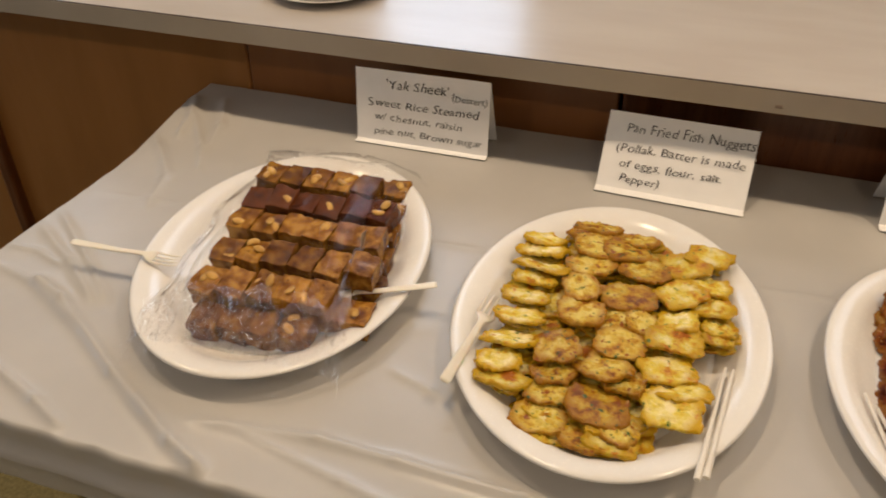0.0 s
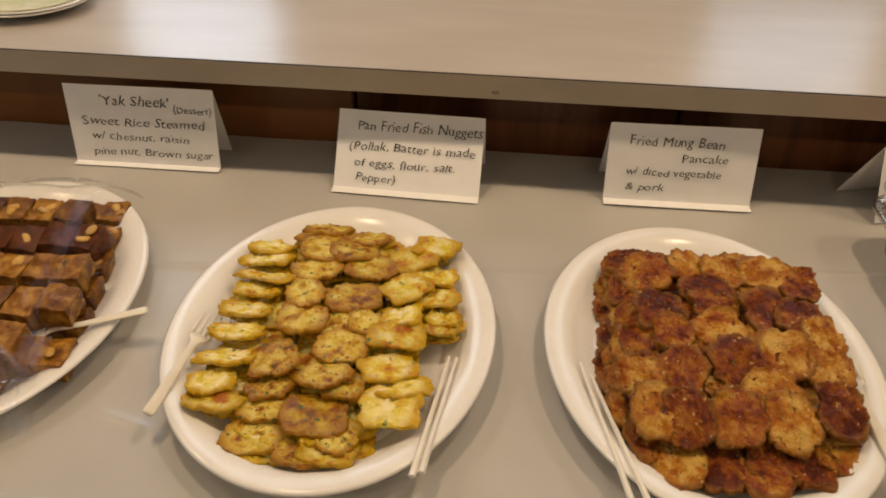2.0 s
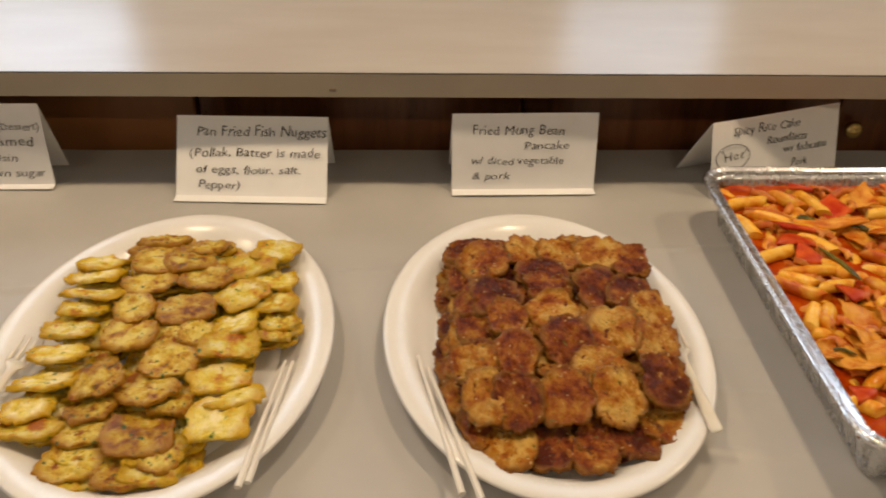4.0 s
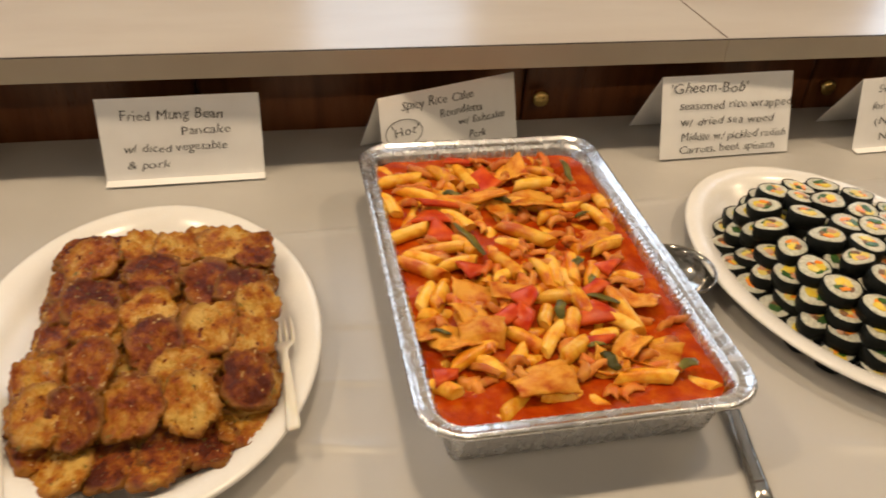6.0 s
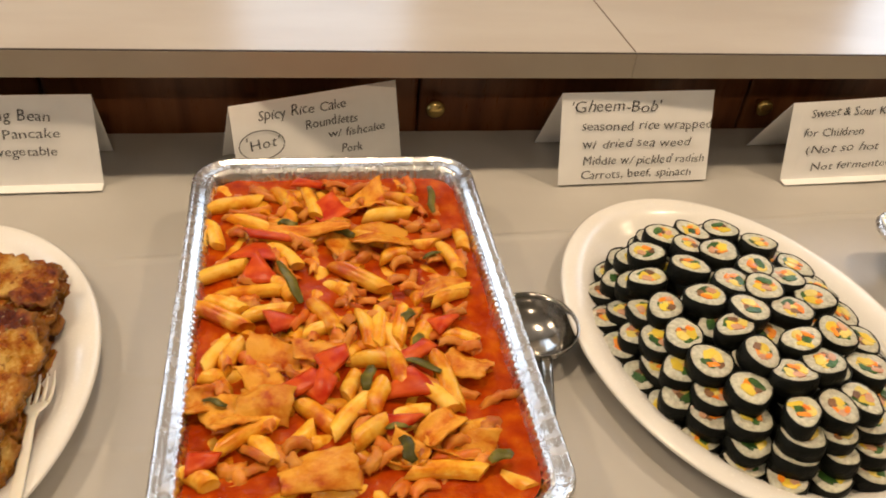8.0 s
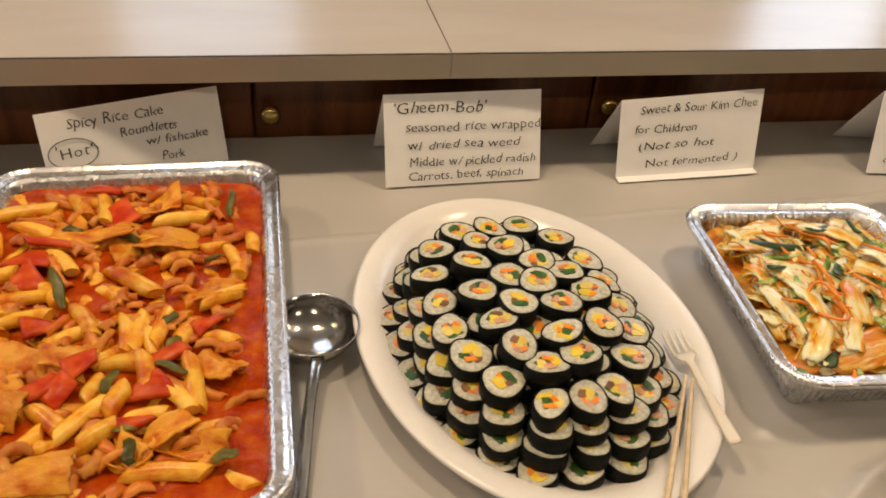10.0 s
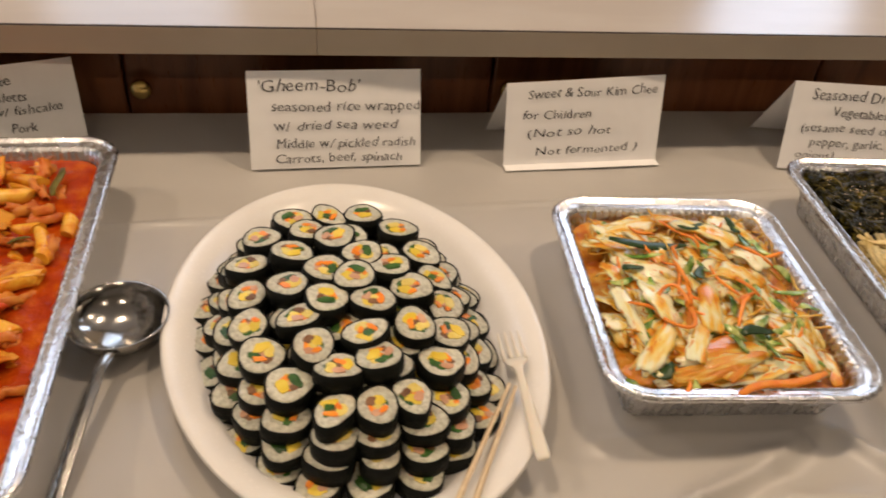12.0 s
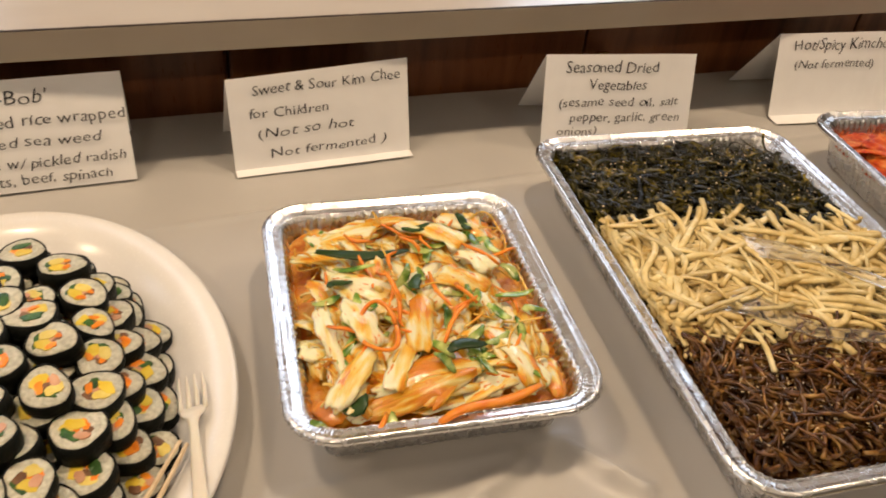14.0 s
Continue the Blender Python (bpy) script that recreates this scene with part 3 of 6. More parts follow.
CREASES = [  # points along a fold, its height and half-width
    ([(0.9, -0.166), (2.1, -0.110), (3.4, -0.055)], 0.0040, 0.006), ([(-0.35, -0.28), (0.3, -0.24), (0.9, -0.19)], 0.0022, 0.007),
    ([(-0.345, -0.380), (-0.233, -0.444), (-0.131, -0.514)], 0.0060, 0.009), ([(-0.345, -0.338), (-0.194, -0.445), (-0.117, -0.509)], 0.0050, 0.007),
    ([(-0.260, -0.486), (-0.180, -0.518), (-0.031, -0.610), (0.090, -0.676), (0.150, -0.702)], 0.0100, 0.009), ([(-0.340, -0.480), (-0.240, -0.501), (-0.12, -0.560)], 0.0050, 0.007),
    ([(-0.200, -0.635), (-0.089, -0.672), (-0.030, -0.697)], 0.0070, 0.008), ([(0.080, -0.645), (0.234, -0.623), (0.324, -0.624), (0.460, -0.626), (0.70, -0.66)], 0.0065, 0.009),
    ([(0.135, -0.637), (0.280, -0.665), (0.40, -0.690)], 0.0045, 0.008), ([(-0.350, -0.085), (-0.244, -0.204), (-0.214, -0.300)], 0.0055, 0.012),
    ([(-0.350, 0.055), (-0.242, -0.102), (-0.20, -0.18)], 0.0050, 0.010), ([(0.262, -0.500), (0.345, -0.525)], 0.0028, 0.006), ([(-0.35, -0.442), (-0.296, -0.437), (-0.231, -0.458)], 0.0040, 0.006),
    ([(-0.345, 0.085), (-0.318, 0.0), (-0.300, -0.09)], 0.0080, 0.010), ([(-0.30, 0.10), (-0.25, -0.02), (-0.225, -0.13)], 0.0050, 0.012),
    ([(1.940, -0.502), (2.049, -0.499), (2.158, -0.507), (2.200, -0.498)], 0.0045, 0.012), ([(1.98, -0.600), (2.027, -0.576), (2.117, -0.540), (2.175, -0.512)], 0.0130, 0.016),
    ([(2.196, -0.495), (2.232, -0.549), (2.262, -0.580)], 0.0090, 0.012), ([(2.03, -0.62), (2.12, -0.575), (2.22, -0.585)], 0.0060, 0.012),
    ([(1.02, -0.50), (1.17, -0.53)], 0.0030, 0.006), ([(1.04, -0.42), (1.17, -0.44)], 0.0026, 0.005), ([(1.10, -0.34), (1.19, -0.352)], 0.0022, 0.005), ([(0.62, -0.60), (1.2, -0.68)], 0.0030, 0.010), ([(1.55, -0.58), (1.95, -0.66)], 0.0035, 0.010),
]


def cloth_z(x, y):
    z = 0.0016 * nz(x * 5, y * 5) + 0.0008 * nz(x * 13, y * 13, 3)
    for line, h, w in CREASES:
        for (ax, ay), (bx, by) in zip(line, line[1:]):
            if not (min(ax, bx) - 3 * w < x < max(ax, bx) + 3 * w and min(ay, by) - 3 * w < y < max(ay, by) + 3 * w):
                continue
            dx, dy = bx - ax, by - ay
            t = max(0.0, min(1.0, ((x - ax) * dx + (y - ay) * dy) / (dx * dx + dy * dy)))
            s = math.hypot(x - ax - t * dx, y - ay - t * dy)
            taper = 1.0
            if (ax, ay) == line[0]:
                taper = min(taper, 4 * t)
            if (bx, by) == line[-1]:
                taper = min(taper, 4 * (1 - t))
            ridge = h * taper * (0.8 + 0.5 * nz(x * 14, y * 14, ax * 7)) * math.exp(-abs(s / (0.8 * w)) ** 1.5)
            z += ridge * (1.15 if 0 < t < 1 else 0.58)
    return max(z, -0.004)


def end_shift(y):
    """How far the cloth's end strays from the table's line: drawn in along the side, puckered out at the back corner."""
    t = max(0.0, min(1.0, (y + 0.20) / 0.30))
    return 0.010 + 0.006 * math.exp(-((y + 0.19) / 0.12) ** 2) - 0.030 * t * t * (3 - 2 * t) + 0.003 * nz(y * 22, 4)


def cloth_mesh():
    ny = 210
    rows = []
    drop = [(0.002, -0.001), (0.0045, -0.004), (0.006, -0.010), (0.005, -0.022), (0.006, -0.034), (0.012, -0.040), (0.017, -0.046), (0.015, -0.053), (0.010, -0.062), (0.012, -0.075), (0.010, -0.089)]
    xs = [TX0 + 0.0035 * i for i in range(240)]
    while xs[-1] < TX1 - 0.01:
        xs.append(xs[-1] + (0.0045 if 1.9 < xs[-1] < 2.35 else 0.009))
    xs.append(TX1)
    for j in range(ny + 1):
        y = TY1 + (TY0 - TY1) * j / ny
        rows.append([(x + end_shift(y) * max(0.0, 1 - (x - TX0) / 0.25) ** 2, y, TABLE + cloth_z(x, y)) for x in xs])
    for d, z in drop:
        rows.append([(x, TY0 - d * (1 + 0.35 * nz(x * 6, d * 30)) + 0.003 * nz(x * 30, z * 20), TABLE + z + 0.004 * nz(x * 4, 5) * min(1, -z * 20)) for x in xs])
    # the end at the left hangs down as well
    out = []
    for r in rows:
        x, y, z = r[0]
        k = 1 + 0.3 * nz(y * 9, 2)
        lead = [(x - 0.012 * k, y, z - 0.22), (x - 0.014 * k, y, z - 0.08), (x - 0.010 * k, y, z - 0.025), (x - 0.006, y, z - 0.008), (x - 0.003, y, z - 0.002)]
        out.append(lead + r)
    return loft("cloth", out, False, (False, False))


put("tablecloth", cloth_mesh(), CLOTH, label="creased grey plastic tablecloth spread over the long table", category="tablecloth")

# ---- platters, pans, cards, cutlery ----
PA, PB = 0.243, 0.181


def platter_meshes():
    """The flat well and the broad rolled rim of an oval platter, which meet where the wall begins."""
    n = 120
    low = [(0.092, 0.0), (0.080, 0.0), (0.066, 0.002), (0.0585, 0.0040)]
    out = [(0.0585, 0.0040), (0.046, 0.0100), (0.026, 0.0195), (0.008, 0.0245), (0.001, 0.0260), (-0.001, 0.0278), (0.0015, 0.0300), (0.006, 0.0305), (0.016, 0.0290), (0.027, 0.0250), (0.036, 0.0180), (0.046, 0.0105), (0.058, 0.0062)]
    top = [(0.058, 0.0062), (0.072, 0.0050), (0.10, 0.0048), (0.14, 0.0048), (0.178, 0.0048)]

    def rings(profile):
        return [[((PB - d) * math.cos(2 * math.pi * i / n), (PA - d) * math.sin(2 * math.pi * i / n), z) for i in range(n)] for d, z in profile]

    return loft("well", rings(low + top), True, (True, True)), loft("rim", rings(out), True, (False, False))


well_me, rim_me = platter_meshes()
PLATES = {"dessert": (0.062, -0.352, 9, 1.045), "fish": (0.495, -0.362, 3, 1.02), "mung": (0.916, -0.357, 2, 1.0), "roll": (1.755, -0.350, 6, 1.025)}
FOODS = {"dessert": "brown rice cake squares under cling film", "fish": "egg-battered fish pieces", "mung": "fried mung bean pancakes", "roll": "a heap of seaweed rice rolls"}
for key, (px, py, pa, ps) in PLATES.items():
    plate = empty("oval_platter", pose(px, py, TABLE + 0.0015, 0, 0, pa) @ Matrix.Diagonal((ps, ps, 1, 1)), "glossy white oval platter holding " + FOODS[key], "platter", "oval platters")
    part("well", well_me, FOAM, plate)
    part("rim", rim_me, FOAM, plate, "broad glossy rolled rim")


def rounded(w, h, r, n):
    """n points round a rectangle with round corners, with their outward way and how far round a corner they lie (0 to 1)."""
    sides = [(w - 2 * r), (h - 2 * r)] * 2
    arc = math.pi * r / 2
    total = 2 * (w + h - 4 * r) + 4 * arc
    pts = []
    for i in range(n):
        s = total * i / n
        x0 = [(w / 2 - r, h / 2), (-w / 2, h / 2 - r), (-w / 2 + r, -h / 2), (w / 2, -h / 2 + r)]
        corner = [(-w / 2 + r, h / 2 - r), (-w / 2 + r, -h / 2 + r), (w / 2 - r, -h / 2 + r), (w / 2 - r, h / 2 - r)]
        for k in range(4):
            d = [(-1, 0), (0, -1), (1, 0), (0, 1)][k]
            if s <= sides[k]:
                out = [(0, 1), (-1, 0), (0, -1), (1, 0)][k]
                pts.append((x0[k][0] + d[0] * s, x0[k][1] + d[1] * s, *out, 0.0, total * i / n))
                break
            s -= sides[k]
            if s <= arc:
                a = math.pi / 2 * (k + 1) + s / r
                pts.append((corner[k][0] + r * math.cos(a), corner[k][1] + r * math.sin(a), math.cos(a), math.sin(a), math.sin(math.pi * s / arc), total * i / n))
                break
            s -= arc
    return pts


def foil_pan(name, w, h, depth, m, label, seed):
    rn = random.Random(seed)
    pan = empty(name, m, label, "foil pan", "foil pans")
    n = 640
    ph = [rn.uniform(0, 6) for _ in range(6)]
    base = rounded(w, h, 0.045, n)

    def ring(inset, z, flute=0.0, crimp=0.0, wave=0.0):
        out = []
        for x, y, ox, oy, c, s in base:
            f = flute * math.sin(s * 2 * math.pi / 0.0085) * (1 - c) + crimp * c * (math.sin(s * 2 * math.pi / 0.0052 + ph[0]) + 0.5 * math.sin(s * 2 * math.pi / 0.0033 + ph[1]))
            zz = z + wave * (math.sin(s * 9 + ph[2]) + 0.6 * math.sin(s * 23 + ph[3])) + 0.55 * crimp * c * math.sin(s * 2 * math.pi / 0.0046 + ph[4])
            out.append((x - ox * (inset + f), y - oy * (inset + f), zz))
        return out

    t = 0.0007
    body = [ring(0.060, 0.0025), ring(0.036, 0.0), ring(0.033, 0.003, 0.0004, 0.0006), ring(0.026, depth * 0.5, 0.0012, 0.0016), ring(0.019, depth - 0.006, 0.0012, 0.0016), ring(0.016, depth - 0.002, 0.0004, 0.001),
            ring(0.015, depth - 0.001, 0.0002, 0.0008), ring(0.017, depth - 0.002, 0.0004, 0.001), ring(0.020, depth - 0.006, 0.0012, 0.0016), ring(0.027, depth * 0.5, 0.0012, 0.0016), ring(0.034, 0.0038, 0.0004, 0.0006), ring(0.062, 0.0034)]
    part("body", loft("pan_body", body, True, (True, True)), FOIL, pan)
    rim = [ring(0.0155, depth - 0.0018, 0.0002, 0.0008, 0.0004), ring(0.010, depth - 0.0005, 0, 0.0011, 0.0005), ring(0.006, depth + 0.0004, 0, 0.0011, 0.0005), ring(0.0035, depth + 0.0035, 0, 0.0008, 0.0005), ring(0.001, depth + 0.0035, 0, 0.0008, 0.0005),
           ring(-0.0012, depth + 0.001, 0, 0.0008, 0.0005), ring(-0.001, depth - 0.0025, 0, 0.0008, 0.0005), ring(0.002, depth - 0.004, 0, 0.0008, 0.0005), ring(0.004, depth - 0.002, 0, 0.0008, 0.0005), ring(0.010, depth - 0.0015, 0, 0.001, 0.0005), ring(0.0155, depth - 0.0028, 0.0002, 0.0008, 0.0004)]
    part("rim", loft("pan_rim", rim, True, (False, False)), FOIL, pan, "crimped rolled foil rim")
    return pan


PANS = {"tteok": (1.334, -0.322, 0.2, 0.330, 0.528, 0.070), "kimchi": (2.113, -0.356, -4.5, 0.270, 0.318, 0.060),
        "veg": (2.480, -0.388, -4.2, 0.345, 0.530, 0.062), "spicy": (2.886, -0.389, -6.5, 0.335, 0.520, 0.060)}
PAN_LABEL = {"tteok": "large crimped aluminium pan of rice cakes in red sauce", "kimchi": "half-size aluminium pan of pale mild kimchi",
             "veg": "large aluminium pan of three seasoned vegetables", "spicy": "aluminium pan of bright red spicy kimchi"}
for k, (key, (px, py, pa, pw, pl, pd)) in enumerate(PANS.items()):
    foil_pan("foil_pan", pw, pl, pd, pose(px, py, TABLE + 0.0015, 0, 0, pa), PAN_LABEL[key], 11 + k)


def text_mesh(words, width, height, seed):
    """Letters of the built-in font as a flat mesh, thinned, stretched to a width and height, each letter a little askew."""
    rn = random.Random(int(seed * 1000))
    cu = bpy.data.curves.new("writing", "FONT")
    cu.body, cu.size, cu.resolution_u, cu.offset = words, 1.0, 2, -0.011
    cu.space_character, cu.space_word = 1.0, 1.1
    ob = bpy.data.objects.new("writing", cu)
    scene.collection.objects.link(ob)
    bpy.context.view_layer.update()
    me = bpy.data.meshes.new_from_object(ob.evaluated_get(bpy.context.evaluated_depsgraph_get()))
    bpy.data.objects.remove(ob)
    bpy.data.curves.remove(cu)
    x0, x1 = min(v.co.x for v in me.vertices), max(v.co.x for v in me.vertices)
    bm = bmesh.new()
    bm.from_mesh(me)
    seen = set()
    for first in bm.verts:
        if first in seen:
            continue
        letter, todo = [], [first]
        seen.add(first)
        while todo:
            v = todo.pop()
            letter.append(v)
            for e in v.link_edges:
                w = e.other_vert(v)
                if w not in seen:
                    seen.add(w)
                    todo.append(w)
        cx = sum(v.co.x for v in letter) / len(letter)
        a, sx, sy, dy, lean = rn.uniform(-0.10, 0.10), rn.uniform(0.92, 1.08), rn.uniform(0.90, 1.14), rn.uniform(-0.045, 0.045), rn.uniform(0.0, 0.22)
        for v in letter:
            x, y = (v.co.x - cx) * sx, v.co.y * sy
            v.co.x, v.co.y = cx + x * math.cos(a) - y * math.sin(a) + lean * y, x * math.sin(a) + y * math.cos(a) + dy
    for v in bm.verts:
        x, y = (v.co.x - x0) / (x1 - x0) * width, v.co.y * height / 0.64
        v.co = (x, y + 0.0006 * math.sin(x * 60 + seed * 2), 0)
    bm.to_mesh(me)
    # a second pass of the pen, a hair aside
    me.transform(Matrix.Translation((0.00035, 0.00012, 0.00006)))
    bm.from_mesh(me)
    bm.to_mesh(me)
    bm.free()
    me.materials.append(INK)
    return me


def card(bl, br, back, top, foot, spread, lines, label, rise=0.0, ring=None):
    """A folded paper card on the table. bl, br: the front edge's ends (of its foot); back: how far the fold at the top lies behind it;
    lines: (words, from, to, baseline, letter height) in shares of the panel."""
    w = math.hypot(br[0] - bl[0], br[1] - bl[1])
    turn = math.degrees(math.atan2(br[1] - bl[1], br[0] - bl[0]))
    ob = empty("name_card", pose(bl[0], bl[1], TABLE + 0.0025, 0, 0, turn), label, "name card", "name cards")
    section = [(0.0, 0.0006), (foot, 0.0016), (back, top), (back + spread, 0.0008)]
    if foot < 0.004:
        section = [(0.0, 0.001), (back, top), (back + spread, 0.0008)]
    t = 0.00035
    pts = [Vector((0, y, z)) for y, z in section]
    nor = []
    for i in range(len(pts)):
        d = (pts[min(i + 1, len(pts) - 1)] - pts[max(i - 1, 0)]).normalized()
        nor.append(Vector((0, -d.z, d.y)))
    outer = [p + q * t for p, q in zip(pts, nor)]
    inner = [p - q * t for p, q in zip(pts, nor)]
    loop = outer + inner[::-1]
    nseg = 12
    rings = []
    for i in range(nseg + 1):
        u = i / nseg
        rr = []
        for p in loop:
            bow = 0.0012 * math.sin(math.pi * u) * (p.z / top) + rise * (u - 0.5) * (p.z / top)
            rr.append((u * w, p.y - 0.002 * math.sin(math.pi * u * 1.3) * (p.z / top), p.z + bow * (1 if p.z > top * 0.5 else 0)))
        rings.append(rr)
    part("paper", loft("paper", rings, True, (True, True), False), PAPER, ob)
    f = Vector((0, foot if foot >= 0.004 else 0.0, 0.0016))
    up = Vector((0, back, top)) - f
    ln = up.length
    tilt = math.degrees(math.atan2(up.z, up.y))
    panel = Matrix.Translation(f) @ pose(0, 0, 0, tilt, 0, 0)
    for k, (words, a, b, base, hh) in enumerate(lines):
        slope = math.degrees(math.atan2(rise, w)) * 0.6
        part("writing", text_mesh(words, (b - a) * w, hh * ln, 1.3 * k + bl[0] * 9), INK, ob, "black handwritten line", panel @ pose(a * w, (1 - base) * ln, 0.0026, 0, 0, slope))
    if ring:
        cx, cy, ra, rb = ring
        path = [(cx * w + ra * w * math.cos(a), (1 - cy) * ln + rb * ln * math.sin(a), 0.0026) for a in [2 * math.pi * i / 28 for i in range(29)]]
        part("writing", tube("ring", path, 0.0006, 4), INK, ob, "hand-drawn ring round a word", panel)
    return ob


CARD = "folded white paper card with black handwriting beside "
card((0.0, 0.0), (0.232, 0.003), 0.024, 0.126, 0.013, 0.050, [("'Yak Sheek'", 0.24, 0.70, 0.24, 0.115), ("(Dessert)", 0.73, 0.98, 0.30, 0.085), ("Sweet Rice Steamed", 0.10, 0.92, 0.50, 0.10), ("w/ chesnut, raisin", 0.14, 0.80, 0.69, 0.09), ("pine nut, Brown sugar", 0.14, 0.96, 0.89, 0.09)], CARD + "the rice cake dessert")
card((0.418, -0.032), (0.640, -0.040), 0.080, 0.100, 0.016, 0.045, [("Pan Fried Fish Nuggets", 0.14, 0.985, 0.25, 0.115), ("(Pollak, Batter is made", 0.09, 0.95, 0.51, 0.10), ("of eggs, flour, salt.", 0.13, 0.82, 0.72, 0.095), ("Pepper)", 0.15, 0.42, 0.91, 0.09)], CARD + "the battered fish")
card((0.826, -0.016), (1.042, -0.013), 0.039, 0.115, 0.016, 0.060, [("Fried Mung Bean", 0.14, 0.76, 0.27, 0.11), ("Pancake", 0.50, 0.80, 0.46, 0.10), ("w/ diced vegetable", 0.13, 0.77, 0.66, 0.09), ("& pork", 0.14, 0.40, 0.86, 0.09)], CARD + "the mung bean pancakes")
card((1.214, -0.022), (1.432, 0.045), 0.030, 0.110, 0.0, 0.065, [("Spicy Rice Cake", 0.15, 0.67, 0.22, 0.11), ("Roundletts", 0.42, 0.73, 0.40, 0.095), ("w/ fishcake", 0.55, 0.90, 0.55, 0.09), ("'Hot'", 0.07, 0.25, 0.54, 0.12), ("Pork", 0.62, 0.75, 0.755, 0.09), ("Nuts or", 0.34, 0.57, 0.835, 0.08)], CARD + "the red rice cakes", 0.003, (0.155, 0.50, 0.13, 0.17))
card((1.643, -0.024), (1.867, -0.017), 0.043, 0.120, 0.0, 0.075, [("'Gheem-Bob'", 0.06, 0.63, 0.21, 0.11), ("seasoned rice wrapped", 0.13, 0.99, 0.41, 0.095), ("w/ dried sea weed", 0.14, 0.85, 0.60, 0.09), ("Middle w/ pickled radish", 0.15, 0.96, 0.79, 0.085), ("Carrots, beef, spinach", 0.14, 0.88, 0.94, 0.085)], CARD + "the seaweed rolls")
card((1.982, -0.037), (2.209, -0.027), 0.044, 0.114, 0.014, 0.070, [("Sweet & Sour Kim Chee", 0.13, 0.95, 0.21, 0.10), ("for Children", 0.10, 0.53, 0.46, 0.09), ("(Not so hot", 0.14, 0.67, 0.67, 0.095), ("Not fermented )", 0.20, 0.85, 0.89, 0.09)], CARD + "the mild kimchi", 0.008)
card((2.386, -0.040), (2.598, -0.070), 0.036, 0.121, 0.0, 0.085, [("Seasoned Dried", 0.13, 0.74, 0.19, 0.11), ("Vegetables", 0.29, 0.67, 0.37, 0.095), ("(sesame seed oil, salt", 0.10, 0.90, 0.55, 0.09), ("pepper, garlic, green", 0.18, 0.92, 0.72, 0.09), ("onions)", 0.10, 0.36, 0.86, 0.080)], CARD + "the seasoned vegetables")
card((2.776, -0.042), (2.992, -0.060), 0.060, 0.118, 0.024, 0.085, [("Hot/Spicy Kimchee", 0.12, 0.92, 0.20, 0.12), ("(Not fermented)", 0.14, 0.78, 0.42, 0.095)], CARD + "the spicy kimchi")


def fork_mesh():
    """A disposable fork along x: handle end at 0, tines to 0.155."""
    secs = [(0.0, 0.0050, 0.0012, 0.0), (0.004, 0.0066, 0.0014, 0.0), (0.03, 0.0060, 0.0016, 0.001), (0.07, 0.0046, 0.0018, 0.003), (0.098, 0.0038, 0.0020, 0.006), (0.106, 0.0052, 0.0016, 0.006), (0.112, 0.0105, 0.0012, 0.0048), (0.120, 0.0118, 0.0011, 0.0035)]
    rings = []
    for x, hw, ht, z in secs:
        rings.append([(x, hw * math.cos(a), z + ht * math.sin(a)) for a in [2 * math.pi * k / 12 for k in range(12)]])
    bm = bmesh.new()
    me = loft("f", rings)
    bm.from_mesh(me)
    for k in range(4):
        y = -0.0102 + 0.0068 * k
        path = [(0.117, y * 0.97, 0.0038), (0.128, y, 0.0028), (0.142, y, 0.0034), (0.155, y * 0.98, 0.0062)]
        t = loft("t", tube_rings(path, [0.0024, 0.0021, 0.0018, 0.0008], 6, 0.5))
        bm.from_mesh(t)
        bpy.data.meshes.remove(t)
    bpy.data.meshes.remove(me)
    return from_bm("fork", bm, True)


fork_me = fork_mesh()


def fork(a, za, b, zb, mat, label, roll=0):
    """A fork with its handle end at a and its tines towards b."""
    A, B = Vector((*a, za)), Vector((*b, zb))
    d = (B - A).normalized()
    side = Vector((0, 0, 1)).cross(d).normalized()
    up = d.cross(side)
    m = Matrix((d, side, up)).transposed().to_4x4()
    me = fork_me if mat is IVORY else fork_me.copy()
    return put("fork", me, mat, Matrix.Translation(A) @ m @ pose(0, 0, 0, roll, 0, 0), label=label, category="fork", group="disposable forks")


fork((-0.206, -0.452), 0.794, (-0.052, -0.434), 0.778, IVORY, "ivory plastic fork with its tines tucked under cling film")
fork((0.284, -0.382), 0.791, (0.17, -0.432), 0.777, THIN, "clear plastic fork on the rim of the dessert platter")
fork((0.345, -0.533), 0.785, (0.358, -0.381), 0.783, IVORY, "ivory plastic fork beside the battered fish", 20)
fork((1.062, -0.521), 0.786, (1.056, -0.365), 0.781, THIN, "clear plastic fork beside the mung bean pancakes", -15)
fork((1.899, -0.540), 0.786, (1.903, -0.385), 0.781, IVORY, "ivory plastic fork beside the seaweed rolls", -10)


def stick(a, za, b, zb, mat, label, r0=0.0028, r1=0.0018):
    path = [Vector((*a, za)).lerp(Vector((*b, zb)), k / 6) for k in range(7)]
    path = [p + Vector((0, 0, 0.0006 * math.sin(k))) for k, p in enumerate(path)]
    return put("chopstick", tube("stick", path, [r0 + (r1 - r0) * k / 6 for k in range(7)], 6, 0.8, False), mat, label=label, category="chopstick", group="chopsticks")


